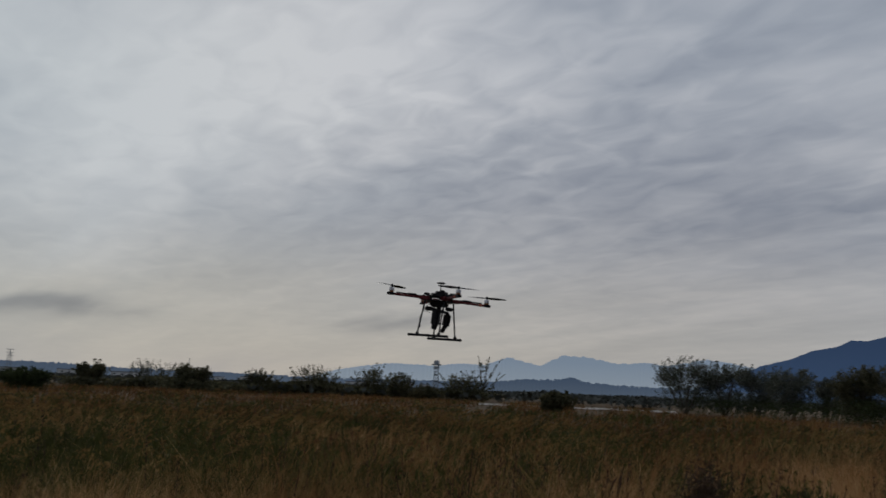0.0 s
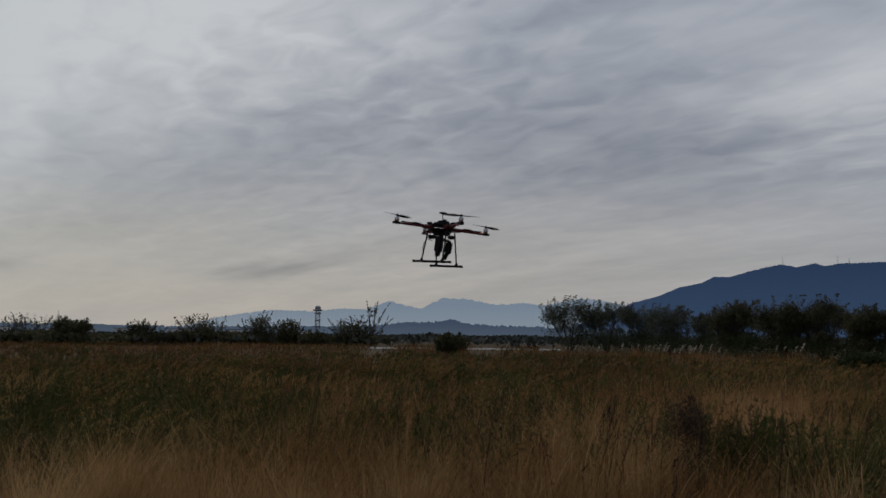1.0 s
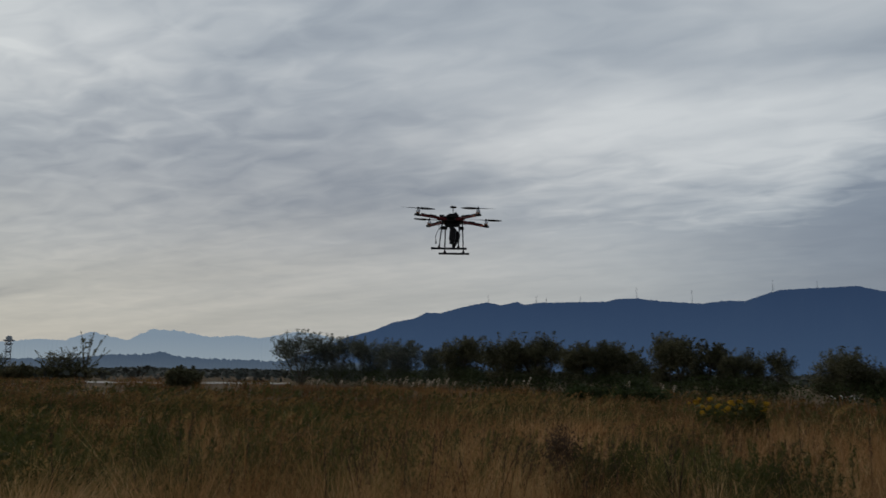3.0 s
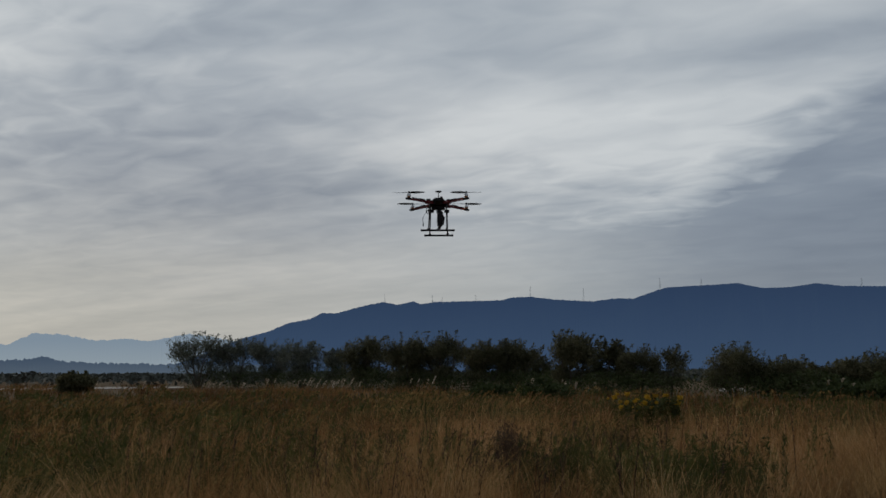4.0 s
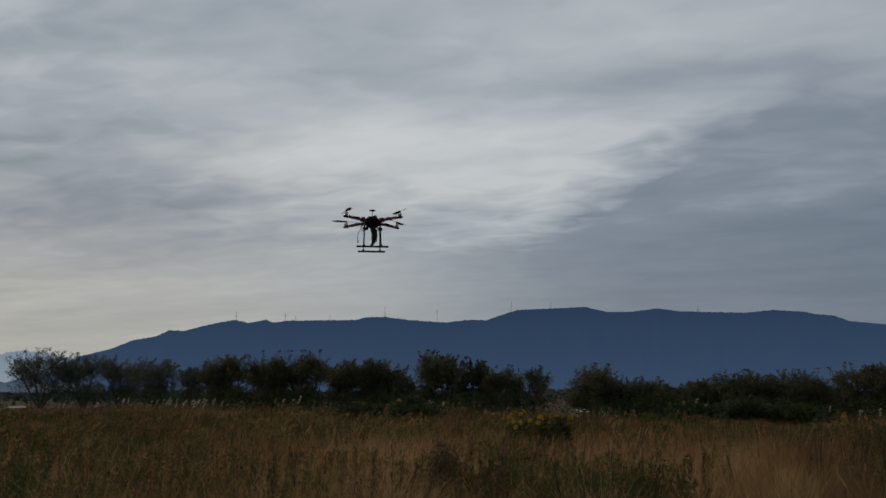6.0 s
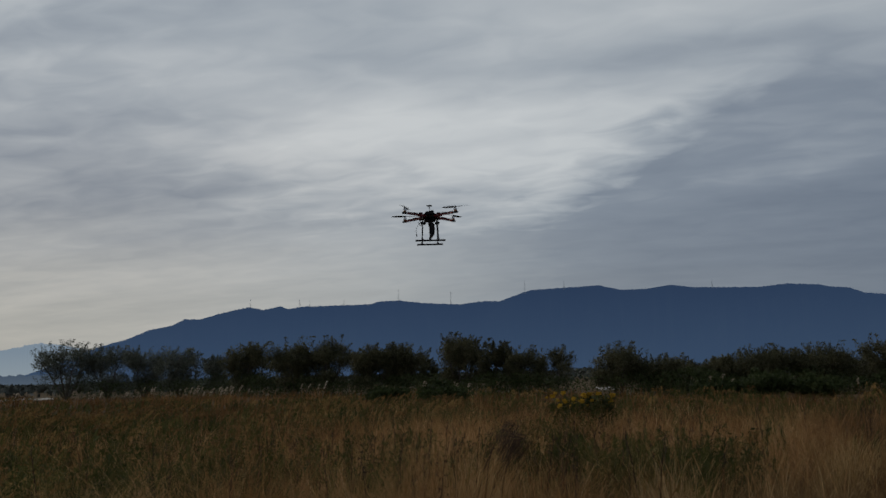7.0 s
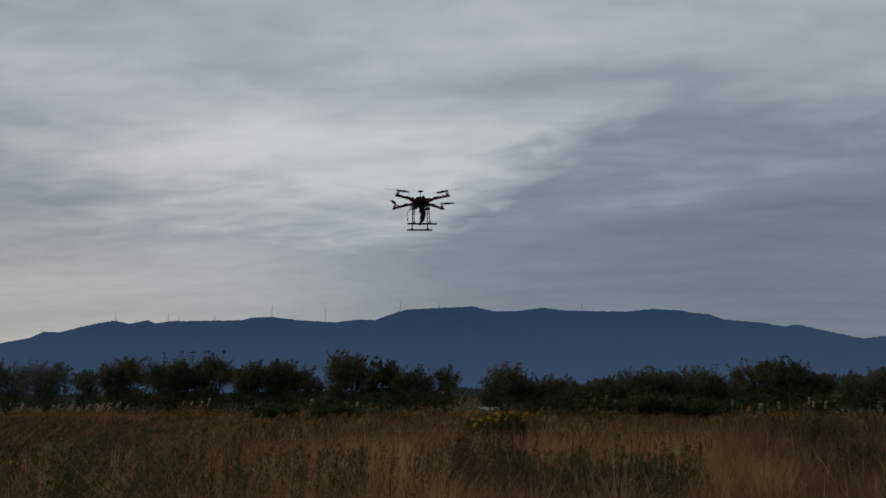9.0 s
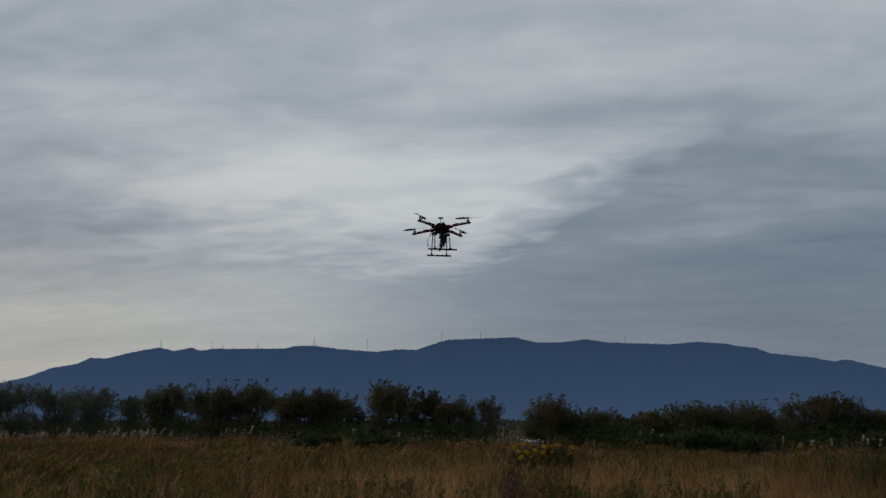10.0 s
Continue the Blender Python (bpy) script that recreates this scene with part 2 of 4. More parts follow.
FAR_WOOD = surface("far_wood", (0.028, 0.033, 0.028), (0.075, 0.078, 0.062), 0.05, 0.95)

CARBON = surface("black_carbon", (0.004, 0.004, 0.005), (0.009, 0.009, 0.010), 20.0, 0.5, spec=0.2)
PLASTIC = surface("black_plastic", (0.005, 0.004, 0.005), (0.012, 0.010, 0.010), 15.0, 0.6, spec=0.2)
RED_ARM = surface("red_anodised_arm", (0.07, 0.008, 0.010), (0.14, 0.016, 0.017), 12.0, 0.5, 0.0, spec=0.25)
ORANGE = surface("orange_tape", (0.35, 0.07, 0.02), (0.50, 0.10, 0.035), 12.0, 0.6)
SILVER = surface("silver_motor", (0.42, 0.42, 0.43), (0.66, 0.66, 0.67), 25.0, 0.35, 0.7)
COPPER = surface("copper_winding", (0.20, 0.08, 0.03), (0.33, 0.14, 0.06), 60.0, 0.5, 0.6)
LENS = surface("lens_glass", (0.01, 0.01, 0.02), (0.02, 0.02, 0.03), 5.0, 0.05)


# ---- mesh tools ----
def part(name, bm, mat, parent=None, label=""):
    me = bpy.data.meshes.new(name)
    bm.to_mesh(me)
    bm.free()
    me.materials.append(mat)
    ob = new(name, me)
    ob.parent = parent
    if label:
        ob["label"] = label
    return ob


def empty(name, m, label, category, group="", kind=""):
    ob = new(name)
    ob.empty_display_size = 0.1
    ob.matrix_basis = m
    return tagged(ob, label, category, group, kind)


def tube(bm, a, b, ra, rb=None, n=8):
    """A closed tapered rod from a to b."""
    a, b = Vector(a), Vector(b)
    rb = ra if rb is None else rb
    turn = (b - a).to_track_quat("Z", "Y").to_matrix()
    rings = []
    for p, r in ((a, ra), (b, rb)):
        rings.append([bm.verts.new(p + turn @ Vector((r * math.cos(6.28318 * i / n), r * math.sin(6.28318 * i / n), 0))) for i in range(n)])
    for i in range(n):
        bm.faces.new((rings[0][i], rings[0][(i + 1) % n], rings[1][(i + 1) % n], rings[1][i]))
    bm.faces.new(rings[0][::-1])
    bm.faces.new(rings[1])


def block(bm, c, size, turn=None, bevel=0.0):
    m = Matrix.Translation(c) @ (turn.to_4x4() if turn else Matrix()) @ Matrix.Diagonal((*size, 1))
    r = bmesh.ops.create_cube(bm, size=1.0, matrix=m)
    if bevel:
        edges = list({ed for v in r["verts"] for ed in v.link_edges})
        bmesh.ops.bevel(bm, geom=edges, offset=bevel, segments=2, affect="EDGES")


def lathe(bm, rings, n=16, m=None):
    """A solid turned round z: rings of (radius, height)."""
    m = m or Matrix()
    loops = [[bm.verts.new(m @ Vector((r * math.cos(6.28318 * i / n), r * math.sin(6.28318 * i / n), z))) for i in range(n)] for r, z in rings]
    for lo, hi in zip(loops, loops[1:]):
        for i in range(n):
            bm.faces.new((lo[i], lo[(i + 1) % n], hi[(i + 1) % n], hi[i]))
    bm.faces.new(loops[0][::-1])
    bm.faces.new(loops[-1])


def quad_mesh(name, verts, quads, mats, which=None):
    """A mesh from arrays: verts (n, 3), quads (m, 4), and the material of each quad."""
    me = bpy.data.meshes.new(name)
    me.vertices.add(len(verts))
    me.vertices.foreach_set("co", np.ascontiguousarray(verts, dtype=np.float32).ravel())
    me.loops.add(quads.size)
    me.loops.foreach_set("vertex_index", np.ascontiguousarray(quads, dtype=np.int32).ravel())
    me.polygons.add(len(quads))
    me.polygons.foreach_set("loop_start", np.arange(0, quads.size, 4, dtype=np.int32))
    for mat in mats:
        me.materials.append(mat)
    if which is not None:
        me.polygons.foreach_set("material_index", which.astype(np.int32))
    me.update(calc_edges=True)
    return me


def strips(base, height, lean, width, segs, rng, profile=None, wind=(0.12, 0.05), tilt=None):
    """Blades: one bent strip each. base (n, 3); height, lean, width (n,)."""
    n = len(base)
    ang = rng.uniform(0, 2 * np.pi, n)
    bend = np.stack([np.cos(ang), np.sin(ang)], 1) * lean[:, None] + np.array(wind) * height[:, None]
    if tilt is not None:
        bend = bend + tilt
    face = rng.uniform(0, 2 * np.pi, n)
    side = np.stack([np.cos(face), np.sin(face), np.zeros(n)], 1)
    rows = []
    for i in range(segs + 1):
        s = i / segs
        w = width * (profile[i] if profile is not None else (1.0 - 0.85 * s))
        p = base.copy()
        p[:, :2] += bend * (s ** 1.8)
        p[:, 2] += height * (s - 0.12 * s * s)
        rows.append(p - side * w[:, None] / 2)
        rows.append(p + side * w[:, None] / 2)
    verts = np.stack(rows, 1).reshape(-1, 3)
    o = np.arange(n)[:, None] * (2 * (segs + 1))
    quads = np.concatenate([o + np.array([[2 * i, 2 * i + 1, 2 * i + 3, 2 * i + 2]]) for i in range(segs)], 1).reshape(-1, 4)
    return verts, quads


def flakes(centre, size, long, rng, up=0.0):
    """Small leaves at any angle."""
    n = len(centre)
    d = rng.normal(size=(n, 3))
    d[:, 2] += up
    d /= np.linalg.norm(d, axis=1)[:, None]
    e2 = np.cross(d, rng.normal(size=(n, 3)))
    e2 /= np.linalg.norm(e2, axis=1)[:, None]
    a_, b_ = d * (size * long / 2)[:, None], e2 * (size / 2)[:, None]
    verts = np.stack([centre - a_, centre + b_ * 0.9, centre + a_, centre - b_ * 0.9], 1).reshape(-1, 3)
    return verts, np.arange(4 * n).reshape(-1, 4)


def join(pieces):
    vs, qs, o = [], [], 0
    for v, q in pieces:
        vs.append(v)
        qs.append(q + o)
        o += len(v)
    return np.concatenate(vs), np.concatenate(qs)


def drift(x, y, scale, seed=0.0):
    """Smooth patches over the field, about 0 to 1."""
    s = np.sin(x / scale * 1.3 + seed) + np.sin(y / scale * 1.7 + seed * 2.1) + np.sin((x + y) / scale * 0.9 + seed * 0.7) + np.sin((x - 1.7 * y) / scale * 0.6 + 1.3 * seed)
    return 0.5 + s / 8


# ---- ground, river, distance ----
def build_ground():
    rings, n = [0, 6, 12, 25, 50, 90, 130, 200, 400, 900, 2000, 4700], 72
    bm = bmesh.new()
    mid = bm.verts.new((0, 0, 0))
    last = None
    for r in rings[1:]:
        ring = []
        for i in range(n):
            x, y = r * math.cos(6.28318 * i / n), r * math.sin(6.28318 * i / n)
            z = 0.10 * (noise.noise(Vector((x * 0.15, y * 0.15, 0))) if r < 60 else 0)
            ring.append(bm.verts.new((x, y, z)))
        for i in range(n):
            if last is None:
                bm.faces.new((mid, ring[i], ring[(i + 1) % n]))
            else:
                bm.faces.new((last[i], ring[i], ring[(i + 1) % n], last[(i + 1) % n]))
        last = ring
    ob = part("ground", bm, SOIL)
    tagged(ob, "flat brown field soil under dry grass, reaching the horizon", "ground", kind="structure")


def bank(name, a0, a1, r0, r1, z, mat, label, cat, seed):
    """A curved strip of land or water between two bearings."""
    bm = bmesh.new()
    n, last = 60, None
    for i in range(n + 1):
        a_ = radians(a0 + (a1 - a0) * i / n)
        w = noise.noise(Vector((i * 0.23, seed, 0)))
        w2 = noise.noise(Vector((i * 0.31, seed + 7, 0)))
        pair = [bm.verts.new((math.sin(a_) * r, math.cos(a_) * r, z)) for r in (r0 * (1 + 0.06 * w), r1 * (1 + 0.06 * w2))]
        if last:
            bm.faces.new((last[0], last[1], pair[1], pair[0]))
        last = pair
    tagged(part(name, bm, mat), label, cat, kind="structure")


def ridge(name, profile, r, depth, rough, mat, label, seed, step=0.06):
    """A range of hills: a crest through (bearing, height in degrees), with a slope and spurs on our side and a back slope."""
    az0, az1 = profile[0][0], profile[-1][0]
    n = int((az1 - az0) / step) + 1
    bearings = np.linspace(az0, az1, n)
    crest = np.interp(bearings, [p[0] for p in profile], [p[1] for p in profile])
    bm = bmesh.new()
    last = None
    levels = (0.0, 0.15, 0.32, 0.5, 0.68, 0.85, 0.95, 1.0)
    for b_, c in zip(bearings, crest):
        c += rough * (0.35 * noise.noise(Vector((b_ * 1.1, seed, 0))) + 0.6 * noise.noise(Vector((b_ * 3.7, seed, 3))) + 0.6 * noise.noise(Vector((b_ * 9.0, seed, 5))) + 0.25 * noise.noise(Vector((b_ * 27.0, seed, 6))))
        top = max(0.0, 1.7 + r * math.tan(radians(c)))
        a_ = radians(b_)
        col = []
        for s in levels:
            spur = noise.noise(Vector((b_ * 0.5, s * 1.5, seed))) + 0.5 * noise.noise(Vector((b_ * 1.7, s * 3, seed)))
            d = r - depth * (1 - s) ** 1.3 + depth * 0.25 * spur * (1 - s) * s * 4
            h = top * s - 3.0 * (s == 0)
            col.append(bm.verts.new((math.sin(a_) * d, math.cos(a_) * d, h)))
        d = r + depth * 0.6
        col.append(bm.verts.new((math.sin(a_) * d, math.cos(a_) * d, -3.0)))
        if last:
            for i in range(len(col) - 1):
                bm.faces.new((last[i], col[i], col[i + 1], last[i + 1]))
        last = col
    for f in bm.faces:
        f.smooth = True
    tagged(part(name, bm, mat), label, "mountain", kind="structure")


build_ground()
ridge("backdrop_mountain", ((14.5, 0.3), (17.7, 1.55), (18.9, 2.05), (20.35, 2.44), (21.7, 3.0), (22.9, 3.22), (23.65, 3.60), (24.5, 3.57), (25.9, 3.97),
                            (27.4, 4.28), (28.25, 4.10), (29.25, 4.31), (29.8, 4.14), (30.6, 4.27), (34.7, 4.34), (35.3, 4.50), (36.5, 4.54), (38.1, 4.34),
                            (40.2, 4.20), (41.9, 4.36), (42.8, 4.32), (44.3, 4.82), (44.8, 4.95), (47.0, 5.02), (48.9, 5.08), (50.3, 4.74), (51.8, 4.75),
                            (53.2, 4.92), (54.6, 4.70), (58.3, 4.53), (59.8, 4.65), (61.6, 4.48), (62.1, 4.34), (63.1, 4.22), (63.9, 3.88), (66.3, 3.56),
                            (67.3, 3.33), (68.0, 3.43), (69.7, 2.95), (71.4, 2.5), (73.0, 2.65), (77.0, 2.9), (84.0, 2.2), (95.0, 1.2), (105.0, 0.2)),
      3800, 700, 0.05, MOUNTAIN, "long wooded mountain ridge, blue-grey haze painted in as glow", 1.0)
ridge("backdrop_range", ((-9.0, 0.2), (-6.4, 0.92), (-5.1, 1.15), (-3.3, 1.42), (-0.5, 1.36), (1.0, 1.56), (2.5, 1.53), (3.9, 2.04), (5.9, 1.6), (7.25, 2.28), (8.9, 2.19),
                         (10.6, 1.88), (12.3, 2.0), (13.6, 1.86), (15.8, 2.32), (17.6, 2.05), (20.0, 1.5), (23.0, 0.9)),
      4600, 500, 0.09, FAR_RANGE, "far mountain range, thick pale blue haze painted in as glow", 5.0)
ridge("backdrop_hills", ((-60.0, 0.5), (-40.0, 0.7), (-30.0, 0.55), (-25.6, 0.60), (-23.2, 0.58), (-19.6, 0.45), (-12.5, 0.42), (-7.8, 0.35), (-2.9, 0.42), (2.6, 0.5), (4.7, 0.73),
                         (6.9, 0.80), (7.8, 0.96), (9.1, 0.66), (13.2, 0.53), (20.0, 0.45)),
      2600, 350, 0.16, LOW_HILL, "low wooded hills behind the plain, blue haze painted in as glow", 9.0)
bank("ground_gravel_bank", 2.2, 14, 106, 120, 0.05, GRAVEL, "pale gravel river bank beyond the grass", "gravel bank", 4.0)
bank("ground_gravel_patch", 45.8, 47.4, 72, 84, 0.05, GRAVEL, "pale gravel patch behind the trees", "gravel bank", 8.0)


def far_woods():
    """The dark belt of scrub over the river."""
    rng = np.random.default_rng(5)
    n = 36000
    az_ = np.radians(rng.uniform(-34, 100, n))
    r = rng.uniform(130, 330, n)
    top = 0.9 + 0.0025 * r + 1.2 * drift(np.degrees(az_), r * 0.02, 1.2, 1.0) ** 2 * rng.uniform(0.4, 1, n)
    c = np.stack([np.sin(az_) * r, np.cos(az_) * r, top * np.sqrt(rng.uniform(0, 1, n)) * 0.85], 1)
    v, q = flakes(c, rng.uniform(0.3, 0.9, n), 1.5, rng)
    ob = new("far_scrub", quad_mesh("far_scrub", v, q, [FAR_WOOD]))
    tagged(ob, "dark belt of far scrub along the river", "scrub", kind="stuff")


far_woods()


def lattice_tower(name, x, y, z, height, width, arms, label, group=""):
    """A lattice mast: four legs, bracing, cross arms."""
    top = empty(name, pose(x, y, z, 0, 0, -math.degrees(math.atan2(x, y))), label, "tower", group)
    w0, w1, r = width / 2, width / 7, width * 0.05
    for sx in (-1, 1):
        for sy in (-1, 1):
            bm = bmesh.new()
            tube(bm, (sx * w0, sy * w0, -2), (sx * w1, sy * w1, height), r, r * 0.7, 4)
            part("leg", bm, STEEL, top)
    bm = bmesh.new()
    steps = 7
    for i in range(steps):
        s, s2 = i / steps, (i + 1) / steps
        a_, b_ = w0 + (w1 - w0) * s, w0 + (w1 - w0) * s2
        for sy in (-1, 1):
            tube(bm, (-a_, sy * a_, height * s), (b_, sy * b_, height * s2), r * 0.5, None, 4)
            tube(bm, (a_, sy * a_, height * s), (-b_, sy * b_, height * s2), r * 0.5, None, 4)
    part("bracing", bm, STEEL, top)
    for i in range(arms):
        bm = bmesh.new()
        h = height * (0.98 - 0.13 * i)
        tube(bm, (-width * 0.55, 0, h), (width * 0.55, 0, h), r * 0.8, None, 4)
        part("cross_arm", bm, STEEL, top)
    return top


# masts on the ridge: bearing, foot and top in degrees
for b_, e0, e1, arms in ((27.5, 4.2, 4.74, 1), (30.45, 4.2, 4.68, 2), (31.07, 4.17, 4.56, 1), (33.14, 4.25, 4.66, 1), (36.53, 4.45, 5.18, 2),
                         (39.78, 4.2, 4.99, 2), (44.38, 4.75, 5.51, 1), (46.8, 4.92, 5.41, 1), (55.6, 4.6, 5.08, 1)):
    a_ = radians(b_)
    z0, z1 = 1.7 + 3780 * math.tan(radians(e0)), 1.7 + 3780 * math.tan(radians(e1))
    lattice_tower("lattice_mast", 3780 * math.sin(a_), 3780 * math.cos(a_), z0, z1 - z0, 5.5, arms, "thin grey steel mast on the mountain ridge", "masts on the ridge")
lattice_tower("power_pylon", 1800 * math.sin(radians(-25.05)), 1800 * math.cos(radians(-25.05)), 0, 40, 11.0, 3, "grey steel power pylon on the far plain", "pylons on the plain")
lattice_tower("lattice_mast", 1500 * math.sin(radians(-15.3)), 1500 * math.cos(radians(-15.3)), 0, 33, 4.0, 0, "thin grey radio mast on the far plain")


def relay_tower():
    a_, r = radians(-0.45), 1500.0
    top = empty("relay_tower", pose(r * math.sin(a_), r * math.cos(a_), 0), "pale grey relay tower with round platforms on the plain", "tower")
    for sx in (-1, 1):
        for sy in (-1, 1):
            bm = bmesh.new()
            tube(bm, (sx * 4, sy * 4, 0), (sx * 3, sy * 3, 40), 0.7, 0.6, 6)
            part("leg", bm, STEEL, top)
    for i in range(8):
        for sy in (-3.4, 3.4):
            for sx in (-3.5, 3.5):
                bm = bmesh.new()
                tube(bm, (sx, sy, 5 * i), (-sx, sy, 5 * i + 5), 0.35, None, 4)
                part("brace", bm, STEEL, top)
    for h, rad in ((38, 7.5), (33, 5.5), (22, 4.6), (12, 4.6)):
        bm = bmesh.new()
        lathe(bm, ((rad * 0.8, h), (rad, h + 0.8), (rad, h + 2.2), (rad * 0.9, h + 2.4)), 14)
        part("platform", bm, STEEL, top)
    bm = bmesh.new()
    lathe(bm, ((4.5, 40.4), (4.5, 44), (3.0, 46)), 12)
    part("cabin", bm, STEEL, top)


relay_tower()


def far_building(b_, r, w, d, h, i):
    """A low building of the far town, with its rows of windows."""
    a_ = radians(b_)
    top = empty("town_building", pose(r * math.sin(a_), r * math.cos(a_), 0, 0, 0, -b_ + 12 * math.sin(i)), "pale low building of the far town", "building", "buildings of the far town")
    bm = bmesh.new()
    block(bm, (0, 0, h / 2), (w, d, h))
    part("wall", bm, CONCRETE, top)
    bm = bmesh.new()
    block(bm, (0, 0, h + 0.5), (w + 1.5, d + 1.5, 1.0), None, 0.3)
    part("roof", bm, ROOF, top)
    for j in range(max(2, int(w / 9))):
        bm = bmesh.new()
        block(bm, (-w / 2 + (j + 0.5) * w / max(2, int(w / 9)), -d / 2, h * 0.6), (3.5, 0.3, h * 0.3))
        part("window", bm, GLASS, top)


town = random.Random(3)
for i in range(16):
    far_building(-26 + i * 1.7 + town.uniform(-0.7, 0.7), town.uniform(1300, 1800), town.uniform(14, 36), town.uniform(10, 16), town.uniform(5, 8.5), i)


# ---- trees and bushes ----
def tree(name, x, y, height, width, seed, leaf, label, category, group, stems=3, sprays=110, bare=0.22, size=0.13, per=42, airy=0.12):
    """Stems that fork into limbs, and a crown of many leafy sprays that reach up and out."""
    rng = np.random.default_rng(seed)
    top = empty(name, pose(x, y, 0, 0, 0, 0), label, category, group)
    bm = bmesh.new()
    roots = []
    for s in range(stems):
        a_ = 6.283 * (s + rng.uniform(-0.3, 0.3)) / stems
        out = width * 0.24 * rng.uniform(0.3, 1.25) if stems > 1 else 0.1
        p0 = Vector((0.12 * math.cos(a_), 0.12 * math.sin(a_), -0.1))
        p1 = Vector((out * math.cos(a_), out * math.sin(a_), height * rng.uniform(0.34, 0.5)))
        p2 = Vector((out * 1.5 * math.cos(a_ + 0.4), out * 1.5 * math.sin(a_ + 0.4), height * rng.uniform(0.66, 0.86)))
        rad = 0.017 * height * rng.uniform(0.8, 1.2)
        tube(bm, p0, p1, rad, rad * 0.7, 6)
        tube(bm, p1, p2, rad * 0.7, rad * 0.25, 6)
        for i in range(8):
            f = rng.uniform(0.1, 1.0)
            root = p0.lerp(p1, 0.2 + 0.8 * f) if i < 3 else p1.lerp(p2, f)
            a2 = rng.uniform(0, 6.283)
            reach = width * rng.uniform(0.14, 0.40) * (1.15 - 0.5 * f)
            tip = root + Vector((reach * math.cos(a2), reach * math.sin(a2), height * rng.uniform(0.0, 0.12)))
            tube(bm, root, tip, rad * 0.35, rad * 0.1, 5)
            roots += [tip, root.lerp(tip, 0.6)]
        roots += [p2, p1.lerp(p2, 0.6)]
    part("trunk", bm, BARK, top)
    # clumps of foliage at the limbs' ends, each with its own size and top, under an uneven dome
    c = np.array([list(p) for p in roots])
    c = c[rng.permutation(len(c))[:max(7, int(len(c) * 0.62))]]
    rad_ = width * rng.uniform(0.11, 0.20, len(c))
    flat = np.hypot(c[:, 0], c[:, 1])
    reach = np.maximum(width * 0.5 - rad_, 0.05)
    c[:, :2] *= np.minimum(1, reach / np.maximum(flat, 1e-3))[:, None]
    edge = np.hypot(c[:, 0], c[:, 1]) / (width * 0.5)
    roof = height * (0.98 - 0.42 * edge ** 2) * rng.uniform(0.80, 1.0, len(c))
    c[:, 2] = np.minimum(np.maximum(c[:, 2], height * bare + rad_ * 0.6), roof - rad_ * 0.5)
    count = int(sprays * per * (1 - airy))
    pick = rng.choice(len(c), count, p=rad_ ** 2 / (rad_ ** 2).sum())
    d = rng.normal(size=(count, 3))
    d *= (rng.uniform(0, 1, count) ** 0.45 / np.linalg.norm(d, axis=1))[:, None]
    d[:, 2] *= 0.72
    p = c[pick] + d * (rad_[pick] * rng.uniform(0.8, 1.25, count))[:, None]
    # upright leafy shoots that break the outline
    shoots = int(sprays * (0.5 if airy > 0.5 else 0.35 + airy))
    if airy > 0.5:
        turn, out = rng.uniform(0, 6.283, shoots), width * 0.36 * np.sqrt(rng.uniform(0, 1, shoots))
        a0 = np.stack([out * np.cos(turn), out * np.sin(turn), height * rng.uniform(0.0, 0.3, shoots)], 1)
        long = height * rng.uniform(0.22, 0.85, shoots) * (1.1 - 0.9 * out / width)
    else:
        a0 = c[rng.integers(0, len(c), shoots)] + rng.normal(size=(shoots, 3)) * width * 0.06
        long = height * rng.uniform(0.10, 0.24, shoots)
    way = rng.normal(size=(shoots, 3)) * np.array([0.55, 0.55, 0.3]) + np.array([0.12, 0, 0.9]) + 1.5 * a0 * np.array([1, 1, 0]) / width
    way /= np.linalg.norm(way, axis=1)[:, None]
    each = 64 if airy > 0.5 else max(12, int(sprays * per * (0.22 + airy) / shoots))
    f = rng.uniform(0, 1, (shoots, each)) ** 0.8
    thick = (width * (0.021 if airy > 0.5 else 0.030) * (1.25 - f))[..., None]
    q = a0[:, None] + way[:, None] * (long[:, None] * f)[..., None] + rng.normal(size=(shoots, each, 3)) * thick
    p = np.concatenate([p, q.reshape(-1, 3)])
    p[:, 2] *= height / np.quantile(p[:, 2], 0.996)
    p[:, 2] = np.clip(p[:, 2], 0.03, height * 1.03)
    v, q = flakes(p, rng.uniform(0.6, 1.35, len(p)) * size, 2.3, rng, 0.7)
    crown = new("crown", quad_mesh("crown", v, q, [leaf]))
    crown.parent = top
    return top


